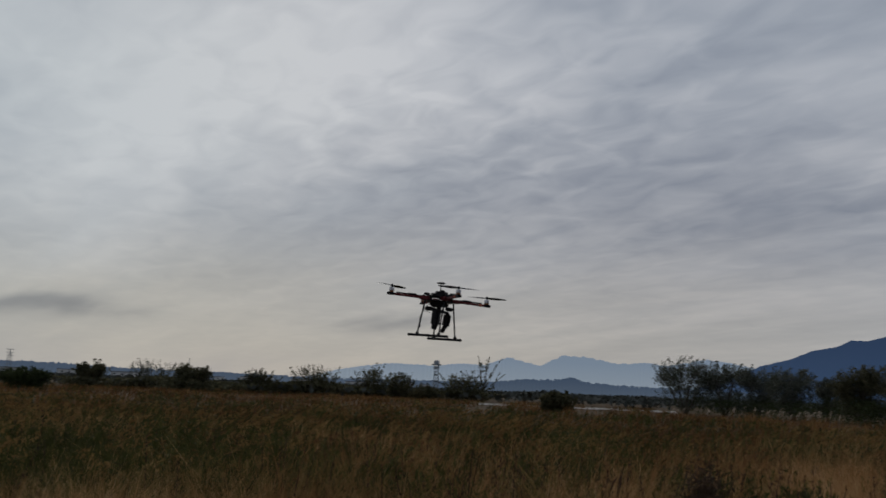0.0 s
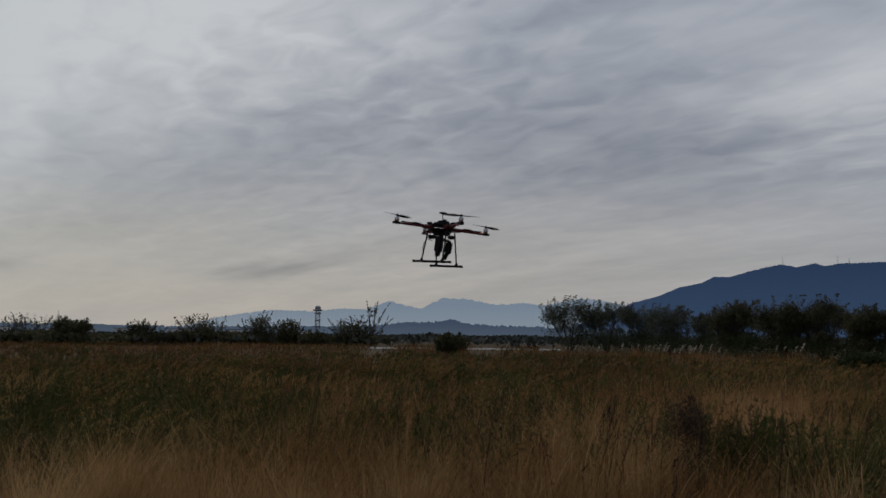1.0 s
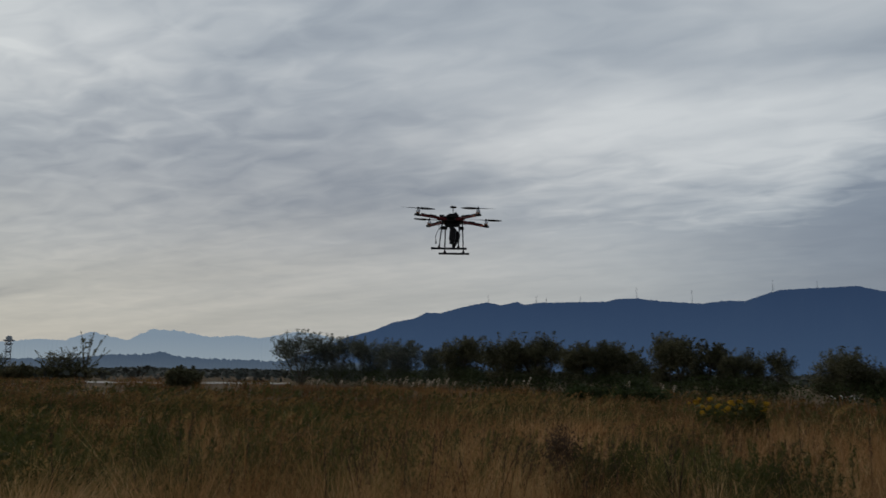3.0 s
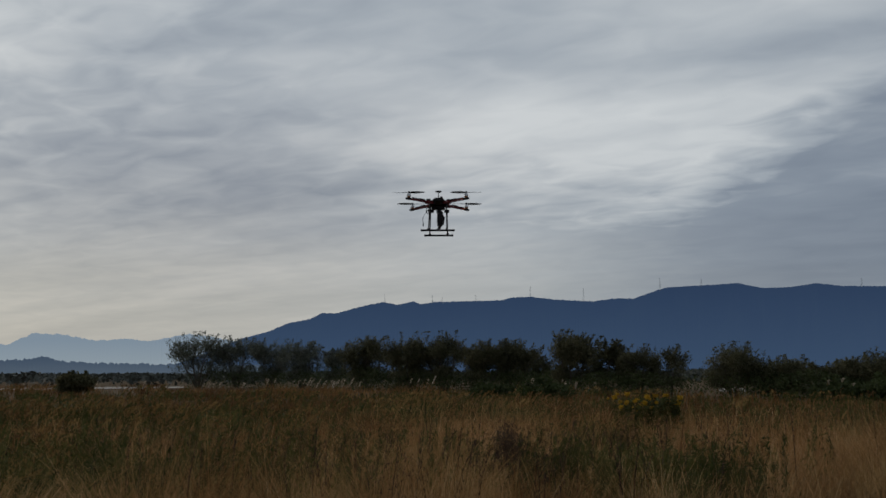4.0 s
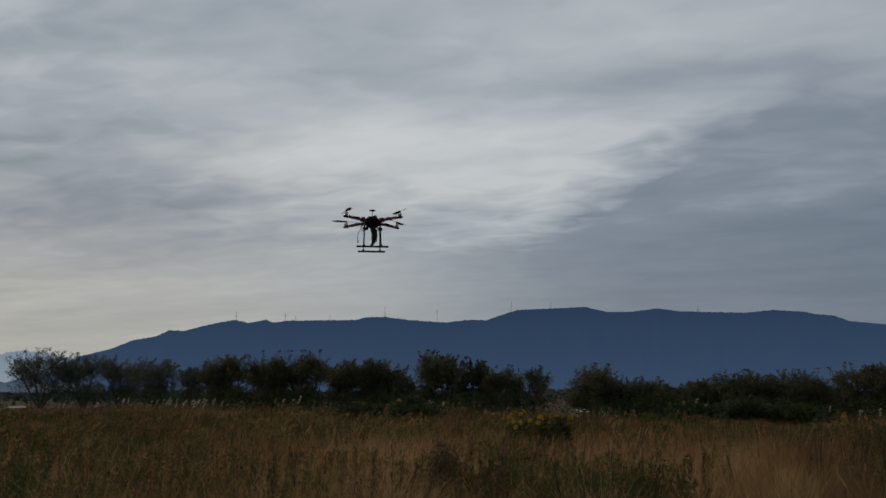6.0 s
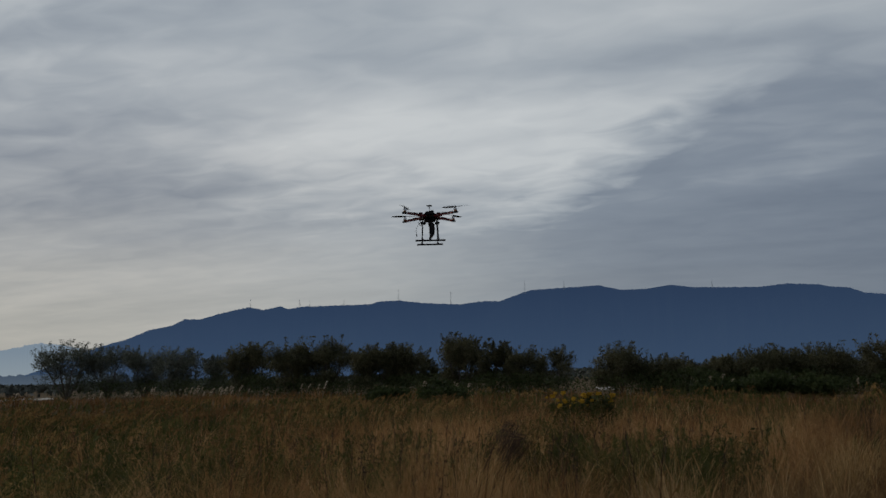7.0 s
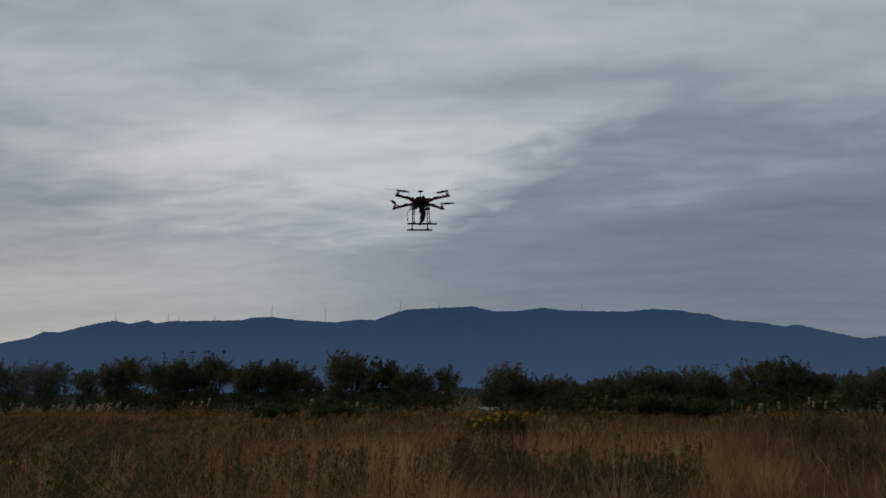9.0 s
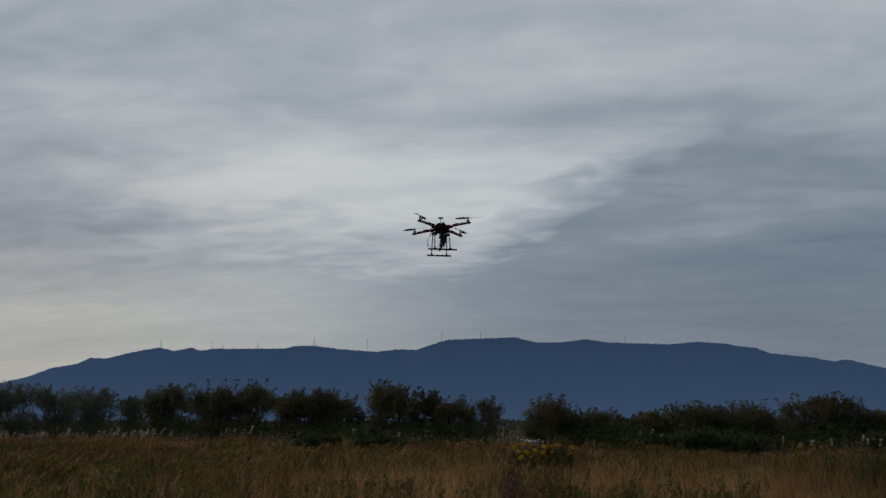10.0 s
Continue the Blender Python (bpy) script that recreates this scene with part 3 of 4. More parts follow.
RIGHT_TREES = (
    (26.5, 102.2, 6.21, 5.61), (30.5, 101.0, 5.57, 4.41), (32.1, 95.0, 5.20, 3.70),
    (33.2, 88.9, 4.90, 4.39), (34.2, 82.9, 3.90, 2.21), (34.6, 77.0, 4.80, 3.94),
    (35.7, 70.6, 4.98, 3.86), (38.3, 69.1, 5.06, 4.05), (38.4, 62.9, 4.19, 3.50),
    (40.5, 61.5, 4.08, 3.45), (40.7, 58.2, 2.88, 1.55), (39.2, 52.8, 4.50, 2.88),
    (40.2, 50.2, 3.95, 2.36), (41.0, 47.9, 3.37, 2.73), (41.6, 45.5, 3.31, 2.45),
    (39.0, 37.8, 3.23, 3.27), (40.6, 35.8, 2.44, 3.06), (41.9, 34.2, 2.04, 1.68),
    (42.7, 33.0, 2.32, 2.06), (44.1, 30.9, 2.82, 3.50), (45.6, 28.4, 2.83, 3.50),
    (44.8, 24.4, 3.09, 2.25), (45.5, 22.8, 3.17, 2.71), (46.2, 21.1, 2.28, 1.66),
    (49.3, 37.1, 2.24, 2.83), (53.3, 30.5, 2.28, 3.18), (51.7, 21.5, 2.40, 2.36),
    (48.5, 18.7, 2.58, 3.13), (49.2, 16.1, 2.82, 2.72),
)
for i, (x, y, h, w) in enumerate(RIGHT_TREES):
    airy = i < 5 or i in (10, 12)
    tree("tree", x, y, h, w * 1.26, 100 + i, GREY_LEAF if airy and i < 5 else LEAF,
         "airy grey-green tree with open crown behind the field" if airy else "dark green many-stemmed tree behind the dry field" if w > 2.5 else "small slender dark green tree in the tree row",
         "tree", "row of trees behind the field", 5 if w > 2.5 else 3, (190 if airy else 270) if w > 2.5 else 130, 0.18 if h > 3 else 0.06, 0.074 if h > 3.5 else 0.052, 62, 0.4 if airy else 0.16)
LEFT_BUSHES = (
    (-46.0, 121.6, 3.60, 3.80), (-41.0, 130.0, 4.00, 7.40), (-33.3, 123.0, 3.52, 5.60),
    (-26.8, 133.9, 3.40, 4.40), (-18.6, 133.9, 4.20, 7.60), (-10.2, 134.9, 4.75, 5.00),
    (2.9, 135.2, 4.25, 6.40), (5.7, 135.1, 6.38, 1.97), (9.5, 77.4, 1.84, 2.92),
    (-23.6, 127.8, 2.70, 2.50), (-5.9, 129.9, 3.60, 3.10), (-2.6, 130.5, 2.20, 4.20),
)
for i, (x, y, h, w) in enumerate(LEFT_BUSHES):
    grey, thin, dense = i == 1, w < 2.75, i in (0, 2, 8)
    tree("bush", x, y, h, w * (0.9 if thin else 1.05), 200 + i, GREY_LEAF if grey else LEAF, "pale grey half-bare bush at the field's edge" if grey else "dark green bush at the field's edge", "bush", "bushes at the field's edge",
         2 if thin else 6, 40 if thin else 85 if grey else 130, 0.03, 0.12, 40 if thin else 50, 0.15 if dense else 0.86)
LOW_BUSHES = (
    (37.4, 26.8, 1.46, 2.82), (38.6, 24.9, 1.15, 2.88), (36.1, 28.9, 1.05, 2.59),
    (24.7, 37.1, 1.30, 3.08), (25.5, 43.0, 1.21, 2.76), (-37.2, 83.1, 2.09, 4.37),
)
for i, (x, y, h, w) in enumerate(LOW_BUSHES):
    tree("shrub", x, y, h, w, 300 + i, BUSH_LEAF, "low green shrub in front of the tree row", "shrub", "shrubs before the trees", 7, 120, 0.04, 0.10)


def undergrowth():
    """Dark brush under the tree row and along the field's far edge."""
    rng = np.random.default_rng(8)
    line = np.array([(p[0], p[1]) for p in RIGHT_TREES])
    n = 46000
    i = rng.integers(0, 23, n)
    i = np.where(i == 14, 5, i)
    f = rng.uniform(0, 1, n)[:, None]
    p = line[i] * (1 - f) + line[i + 1] * f
    p = p + rng.normal(size=(n, 2)) * np.array([1.2, 1.8]) - p / np.linalg.norm(p, axis=1)[:, None] * 1.0
    h = (0.15 + 0.013 * np.hypot(p[:, 0], p[:, 1]) + 1.5 * drift(p[:, 0], p[:, 1], 1.2, 3.0) ** 2) * rng.uniform(0, 1, n) ** 0.8
    v, q = flakes(np.stack([p[:, 0], p[:, 1], h], 1), rng.uniform(0.05, 0.11, n), 2.0, rng, 0.3)
    ob = new("undergrowth", quad_mesh("undergrowth", v, q, [BUSH_LEAF]))
    tagged(ob, "dark tangled brush under the row of trees", "brush", kind="stuff")
    left = np.array([(p[0], p[1]) for p in LEFT_BUSHES[:7]])
    n = 12000
    i = rng.integers(0, len(left) - 1, n)
    f = rng.uniform(-0.3, 1.3, n)[:, None]
    p = left[i] * (1 - f) + left[i + 1] * f + rng.normal(size=(n, 2)) * 1.5
    h = (0.7 + 1.3 * drift(p[:, 0], p[:, 1], 4.0, 1.0)) * rng.uniform(0, 1, n) ** 0.7
    v, q = flakes(np.stack([p[:, 0], p[:, 1], h], 1), rng.uniform(0.22, 0.42, n), 1.8, rng, 0.5)
    ob = new("undergrowth", quad_mesh("undergrowth", v, q, [LEAF]))
    tagged(ob, "dark green brush along the far edge of the field", "brush", kind="stuff")


undergrowth()


# ---- grass and weeds ----
STAND = (-2.5, 0.5)    # the middle of the walk


def scatter(rng, n, r0, r1, a0, a1, power=1.0):
    """Even points in a ring sector round the walk; bearings clockwise from +y."""
    r = np.sqrt(rng.uniform(r0 * r0, r1 * r1, n))
    b = np.radians(rng.uniform(a0, a1, n))
    return STAND[0] + r * np.sin(b), STAND[1] + r * np.cos(b), r, np.degrees(b)


def tussocks(rng, n, r0, r1, a0, a1, per, spread):
    """Points in tufts, each with the way it falls outwards, and a size for the tuft."""
    x, y, r, b = scatter(rng, n // per, r0, r1, a0, a1)
    size = rng.uniform(0.38, 1.24, len(x)) * (0.55 + 0.8 * drift(x, y, 1.3, 2.0))
    fall = rng.normal(size=(len(x), 2)) * 0.10
    x, y, size = (np.repeat(k_, per) for k_ in (x, y, size))
    off = rng.normal(size=(len(x), 2)) * spread
    return x + off[:, 0], y + off[:, 1], size, np.repeat(fall, per, axis=0) + off / spread * 0.16


WALKED = ((0, 0), (-1.2, -0.2), (-2.5, -0.3), (-3.6, -0.1), (-4.2, 0.5), (-5.2, 1.0), (-5.9, 1.3))


# large straw tufts near the path: x, y, height, width
FOUNTAINS = (
    (-2.83, 8.22, 0.98, 0.42), (-3.23, 7.17, 0.90, 0.30), (-6.28, 15.88, 1.00, 0.20),
    (-0.39, 7.74, 0.95, 0.26), (-1.30, 6.72, 0.80, 0.25), (1.02, 9.68, 0.85, 0.30),
    (-2.58, 10.60, 0.80, 0.25), (1.80, 8.49, 0.85, 0.30), (6.59, 6.76, 0.85, 0.35),
    (5.48, 11.57, 0.80, 0.30), (3.02, 12.77, 0.85, 0.30), (11.44, 10.53, 0.85, 0.30),
)


def smooth(v, a, b):
    q = np.clip((v - a) / (b - a), 0, 1)
    return q * q * (3 - 2 * q)


# dark green thickets of weeds in the straw: x, y, radius
THICKETS = ((3.0, 8.7, 0.55), (3.6, 7.9, 0.60), (4.1, 7.1, 0.50), (-3.2, 9.4, 0.7), (-4.6, 9.0, 0.6), (6.6, 12.2, 0.8), (13.5, 8.6, 0.7), (9.0, 6.2, 0.4))


def weediness(x, y):
    """How far weeds have taken the place of straw, 0 to 1."""
    r = np.hypot(x - STAND[0], y - STAND[1])
    b = np.degrees(np.arctan2(x - STAND[0], y - STAND[1]))
    open_side = 0.11 + 0.89 * (1 - smooth(b, 8, 27))
    far_side = 0.75 * smooth(r, 15, 26) * smooth(b, 10, 30)
    patch = 0.55 * drift(x, y, 1.5, 5.0) + 0.45 * drift(x, y, 4.2, 1.7)
    w = (open_side + far_side) * smooth(r, 7.4, 9.4) * smooth(patch, 0.31, 0.54)
    for tx, ty, tr in THICKETS:
        w = np.maximum(w, 1.0 - smooth(np.hypot(x - tx, y - ty), tr * 0.6, tr * 1.3))
    return np.clip(w, 0, 1)


def bare_bank(x, y, b, r, rng):
    """Where the far field thins out before the trees and over the gravel."""
    gap = np.exp(-((b - 4.2) / 1.1) ** 2) + 0.95 * np.exp(-((b - 10.8) / 1.7) ** 2)
    return ((b > 14) & (r > 112 - 1.2 * np.clip(b, 14, 60))) | ((rng.uniform(0, 1, len(x)) < gap) & (r > 66))


def field_grass():
    rng = np.random.default_rng(11)
    pieces, brown = [], []
    for n, r0, r1, a0, a1, per, spread, h0, w0, segs in (
            (52000, 2.4, 9, -48, 92, 170, 0.15, 0.98, 0.0036, 4), (30000, 2.4, 9, -48, 92, 16, 0.22, 0.58, 0.0042, 3),
            (40000, 7.5, 20, -42, 20, 50, 0.16, 1.02, 0.0065, 3), (36000, 7.5, 20, 20, 58, 46, 0.18, 1.0, 0.0062, 3),
            (30000, 7.5, 20, 54, 88, 24, 0.22, 0.95, 0.0062, 3), (7000, 1.2, 16, 92, 312, 12, 0.25, 0.9, 0.010, 2)):
        x, y, size, tilt = tussocks(rng, n, r0, r1, a0, a1, per, spread)
        w = weediness(x, y)
        keep = rng.uniform(0, 1, len(x)) > 0.62 * w
        x, y, size, tilt, w = x[keep], y[keep], size[keep], tilt[keep], w[keep]
        m = len(x)
        h = h0 * size * rng.uniform(0.55, 1.12, m) * (1 - 0.42 * w) * (0.80 + 0.4 * drift(x, y, 2.6, 9.0))
        near = np.min([np.hypot(x - wx, y - wy) for wx, wy in WALKED], axis=0)
        h *= np.clip(0.30 + near / 5.0, 0.30, 1.0)
        base = np.stack([x, y, np.full(m, -0.03)], 1)
        dull = (x > 0.2 + rng.normal(size=m) * 0.4) & (y < 7.0 + rng.normal(size=m) * 0.4) | (a0 == 54)
        for stand, pick in ((pieces, ~dull), (brown, dull)):
            k_ = int(pick.sum())
            stand.append(strips(base[pick], h[pick], h[pick] * rng.uniform(0.03, 0.42, k_), w0 * rng.uniform(0.6, 1.4, k_), segs, rng, None, (0.10, 0.03), (tilt * h[:, None] * 1.7)[pick]))
    v, q = join(pieces)
    tagged(new("dry_grass", quad_mesh("dry_grass", v, q, [STRAW])), "tall dry tan grass in tufts, leaning with the wind", "grass", kind="stuff")
    v, q = join(brown)
    tagged(new("brown_grass", quad_mesh("brown_grass", v, q, [BROWN_STRAW])), "dense fine brown grass beside the straw", "grass", kind="stuff")
    # pale fountains of straw near the path
    x, y, size, tilt = tussocks(rng, 17000, 4.4, 9.6, -46, 82, 230, 0.13)
    keep = ~((x > 0.2) & (y < 7.0) & (rng.uniform(0, 1, len(x)) < 0.65))
    x, y, size, tilt = x[keep], y[keep], size[keep], tilt[keep]
    h = 1.16 * size * rng.uniform(0.45, 1.12, len(x))
    near = np.min([np.hypot(x - wx, y - wy) for wx, wy in WALKED], axis=0)
    h *= np.clip(0.30 + near / 7.0, 0.30, 1.0)
    for fx, fy, fh, fw in FOUNTAINS:
        m = round(2200 * fw)
        off = rng.normal(size=(m, 2)) * fw * 0.45
        x, y = np.append(x, fx + off[:, 0]), np.append(y, fy + off[:, 1])
        h = np.append(h, fh * 1.15 * rng.uniform(0.5, 1.05, m))
        tilt = np.concatenate([tilt, off / fw * 0.30])
    v, q = strips(np.stack([x, y, np.full(len(x), -0.03)], 1), h, h * rng.uniform(0.05, 0.45, len(x)), 0.0038 * rng.uniform(0.6, 1.4, len(x)), 4, rng, None, (0.12, 0.03), tilt * h[:, None] * 2.1)
    tagged(new("straw_tufts", quad_mesh("straw_tufts", v, q, [PALE_STRAW])), "pale straw tufts that fountain out over the grass", "grass", kind="stuff")
    # single bent straws, bleached, over the rest
    n = 1500
    x, y, r, b = scatter(rng, n, 4.5, 13, -44, 84)
    h = rng.uniform(0.7, 1.12, n) * np.clip(0.25 + r / 9, 0.3, 1.0)
    v, q = strips(np.stack([x, y, np.zeros(n)], 1), h, h * rng.uniform(0.15, 0.7, n), rng.uniform(0.005, 0.009, n), 5, rng)
    tagged(new("bleached_straws", quad_mesh("bleached_straws", v, q, [PALE_STRAW])), "single bent bleached straws in the dry grass", "grass", kind="stuff")
    # seed heads over the near tufts
    n = 7000
    x, y, r, b = scatter(rng, n, 5.5, 26, -42, 86)
    h = rng.uniform(0.8, 1.12, n) * (0.80 + 0.3 * drift(x, y, 2.0, 2.0))
    v, q = strips(np.stack([x, y, np.zeros(n)], 1), h, h * rng.uniform(0.05, 0.45, n), rng.uniform(0.0035, 0.0065, n), 5, rng, (0.25, 0.22, 0.2, 0.9, 1.2, 0.15))
    tagged(new("grass_heads", quad_mesh("grass_heads", v, q, [STRAW])), "pale feathery seed heads of the dry grass", "grass", kind="stuff")
    # the far field
    pieces = []
    for n, r0, r1, w0, segs in ((80000, 18, 45, 0.018, 2), (70000, 42, 130, 0.050, 1)):
        x, y, r, b = scatter(rng, n, r0, r1, -42, 86)
        keep = ~bare_bank(x, y, b, r, rng)
        x, y = x[keep], y[keep]
        m = len(x)
        h = rng.uniform(0.5, 1.05, m) * (0.55 + 0.4 * drift(x, y, 5.0, 4.0)) * (1 - 0.3 * weediness(x, y))
        pieces.append(strips(np.stack([x, y, np.zeros(m)], 1), h, h * rng.uniform(0.1, 0.4, m), w0 * rng.uniform(0.6, 1.4, m), segs, rng))
    v, q = join(pieces)
    tagged(new("field_grass", quad_mesh("field_grass", v, q, [FAR_STRAW])), "brown dry grass of the wide field", "grass", kind="stuff")


def weeds():
    """Tall leafy weeds: a leaning stem, narrow leaves all the way up, and on many a plume that bows with the wind."""
    rng = np.random.default_rng(12)
    leaves, heads = [], []
    # how many clumps, stems in each, from and to, bearings, leaves and their length, share in bloom, height
    for n, each, r0, r1, a0, a1, k_, ls, share, hm in (
            (620, 9, 7.2, 15, -46, 30, 46, 0.075, 0.30, 1.02), (330, 8, 7.0, 15, 24, 86, 46, 0.075, 0.12, 1.00),
            (1500, 6, 14, 30, -44, 40, 22, 0.115, 0.46, 0.96), (500, 6, 15, 32, 36, 86, 20, 0.115, 0.18, 0.80),
            (1500, 5, 29, 60, -44, 86, 12, 0.19, 0.42, 0.72), (450, 5, 55, 112, -44, 24, 8, 0.26, 0.3, 0.60), (110, 6, 8.4, 14, -40, 14, 70, 0.08, 0.0, 1.20)):
        x, y, r, b = scatter(rng, n, r0, r1, a0, a1)
        keep = (rng.uniform(0, 1, n) < weediness(x, y)) & ~bare_bank(x, y, b, r, rng)
        x, y = x[keep], y[keep]
        if a0 == 24:
            for tx, ty, tr in THICKETS:
                m = round(32 * tr)
                x, y = np.append(x, tx + rng.normal(size=m) * tr * 0.45), np.append(y, ty + rng.normal(size=m) * tr * 0.45)
        m = len(x)
        wide = rng.uniform(0.08, 0.22, m) * (1.0 if r1 < 20 else 1.9)
        tall = hm * rng.uniform(0.72, 1.16, m) * (0.84 + 0.32 * drift(x, y, 2.2, 6.0))
        bloom = rng.uniform(0, 1, m) < share * (0.5 + drift(x, y, 3.0, 2.5))
        x, y, wide, tall, bloom = (np.repeat(q_, each) for q_ in (x, y, wide, tall, bloom))
        m = len(x)
        off = rng.normal(size=(m, 2))
        x, y = x + off[:, 0] * wide, y + off[:, 1] * wide
        h = tall * rng.uniform(0.80, 1.08, m)
        lean = rng.normal(size=(m, 2)) * 0.05 + np.array([0.11, 0.04])
        stem = strips(np.stack([x, y, np.zeros(m)], 1), h, np.zeros(m), np.full(m, 0.009 if r1 < 20 else 0.02), 3, rng, None, (0, 0), lean * h[:, None])
        leaves.append(stem)
        s = rng.uniform(0.12, 0.97, (m, k_)) ** 0.8
        spread = 0.055 * (1.15 - s)
        p = np.stack([x[:, None] + (lean[:, :1] * h[:, None]) * s ** 1.8 + rng.normal(size=(m, k_)) * spread,
                      y[:, None] + (lean[:, 1:] * h[:, None]) * s ** 1.8 + rng.normal(size=(m, k_)) * spread, h[:, None] * (s - 0.12 * s * s)], 2).reshape(-1, 3)
        leaves.append(flakes(p, rng.uniform(0.6, 1.3, len(p)) * ls * 0.19, 5.2, rng, 1.3))
        t = 26 if r1 < 35 else 13
        s = rng.uniform(0, 1, (m, t))
        slim = 0.036 * (1.15 - s) * np.where(r1 < 35, 1.0, 1.6)
        p = np.stack([x[:, None] + h[:, None] * (lean[:, :1] * 0.75 + 0.13 * s + 0.06 * s * s) + rng.normal(size=(m, t)) * slim,
                      y[:, None] + h[:, None] * (lean[:, 1:] * 0.75 + 0.04 * s) + rng.normal(size=(m, t)) * slim,
                      h[:, None] * (0.78 + 0.22 * s - 0.06 * s * s) + rng.normal(size=(m, t)) * slim * 0.6], 2).reshape(-1, 3)
        pick = np.repeat(bloom & (rng.uniform(0, 1, m) < 0.85), t)
        heads.append(flakes(p[pick], rng.uniform(0.5, 1.2, pick.sum()) * ls * 0.24, 2.6, rng, 1.6))
    v, q = join(leaves)
    tagged(new("green_weeds", quad_mesh("green_weeds", v, q, [WEED])), "dark green leafy weeds standing in the dry grass", "weeds", kind="stuff")
    v, q = join(heads)
    tagged(new("weed_heads", quad_mesh("weed_heads", v, q, [WEED_TOP])), "rusty orange faded flower heads of the weeds", "weeds", kind="stuff")


def dead_stalks():
    """Dark stems with small withered leaves, in loose groups and singly."""
    rng = np.random.default_rng(13)
    pieces = []
    xs, ys = [], []
    for cx, cy, spread, n in ((1.1, 8.2, 0.7, 42), (0.4, 9.2, 0.7, 26), (2.9, 8.2, 0.5, 7), (4.4, 9.0, 0.9, 22), (11.4, 7.2, 0.5, 16), (9.9, 8.0, 0.35, 10), (8.9, 9.6, 0.1, 2), (-1.6, 9.2, 1.0, 20), (-5.6, 11.0, 1.2, 18)):
        xs.append(cx + rng.normal(size=n) * spread)
        ys.append(cy + rng.normal(size=n) * spread)
    for n, r0, r1, a0, a1 in ((60, 7.5, 14, 16, 50), (50, 8, 18, -28, 14), (70, 10, 26, 50, 82)):
        x, y, r, b = scatter(rng, n, r0, r1, a0, a1)
        xs.append(x)
        ys.append(y)
    x, y = np.concatenate(xs), np.concatenate(ys)
    m = len(x)
    h = rng.uniform(0.85, 1.34, m)
    lean = rng.normal(size=(m, 2)) * 0.09 + np.array([0.03, 0.0])
    pieces.append(strips(np.stack([x, y, np.zeros(m)], 1), h, np.zeros(m), rng.uniform(0.009, 0.016, m), 3, rng, (1, 0.9, 0.7, 0.3), (0, 0), lean * h[:, None]))
    k_ = 26
    full = rng.uniform(0.2, 1.0, m)[:, None] ** 2
    s = rng.uniform(0.4, 1.0, (m, k_))
    p = np.stack([x[:, None] + lean[:, :1] * h[:, None] * s ** 1.8 + rng.normal(size=(m, k_)) * 0.035 * full,
                  y[:, None] + lean[:, 1:] * h[:, None] * s ** 1.8 + rng.normal(size=(m, k_)) * 0.035 * full, h[:, None] * (s - 0.12 * s * s)], 2).reshape(-1, 3)
    pieces.append(flakes(p, rng.uniform(0.006, 0.014, len(p)), 4.5, rng, 1.8))
    v, q = join(pieces)
    tagged(new("dead_stalks", quad_mesh("dead_stalks", v, q, [STALK])), "thin dark dead stalks among the grass", "stalks", kind="stuff")


field_grass()
weeds()
dead_stalks()


def flower_clump(x, y, h, w, seed):
    """A clump of tall yellow-flowered weeds."""
    rng = np.random.default_rng(seed)
    top = empty("yellow_flower_clump", pose(x, y, 0), "clump of tall weeds with bright yellow flower heads", "flowers")
    n = 60
    ang = rng.uniform(0, 6.283, n)
    rad = np.sqrt(rng.uniform(0, 1, n)) * w / 2
    bx, by = rad * np.cos(ang), rad * np.sin(ang) * 0.6
    hh = h * rng.uniform(0.82, 1.0, n)
    stems = [strips(np.stack([bx, by, np.zeros(n)], 1), hh, hh * 0.08, np.full(n, 0.016), 2, rng, None, (0.03, 0.0))]
    s = rng.uniform(0.1, 0.92, (n, 64))
    p = np.stack([bx[:, None] + rng.normal(size=s.shape) * 0.06, by[:, None] + rng.normal(size=s.shape) * 0.06, hh[:, None] * s], 2).reshape(-1, 3)
    stems.append(flakes(p, rng.uniform(0.025, 0.055, len(p)), 3.5, rng, 0.4))
    v, q = join(stems)
    ob = new("foliage", quad_mesh("foliage", v, q, [WEED]))
    ob.parent = top
    for i in range(34):
        c = Vector((-w / 2 + w * (i // 3 + rng.uniform(0.0, 0.6)) / 11.5, rng.uniform(-w / 5, w / 5), h * rng.uniform(0.82, 1.0) * (0.92 + 0.08 * math.sin(1.9 * (i // 3)))))
        bm = bmesh.new()
        bmesh.ops.create_icosphere(bm, subdivisions=3, radius=1.0)
        k_ = rng.uniform(0.022, 0.052)
        for vert in bm.verts:
            d = vert.co.copy()
            n_ = noise.noise(d * 2.5 + Vector((i, 0, 0))) * 0.8 + noise.noise(d * 9.0) * 0.8
            vert.co = c + Vector((d.x * k_, d.y * k_, d.z * k_ * 0.8)) * (1 + n_)
        part("flower_head", bm, YELLOW, top)


flower_clump(10.0, 14.4, 1.25, 1.7, 41)


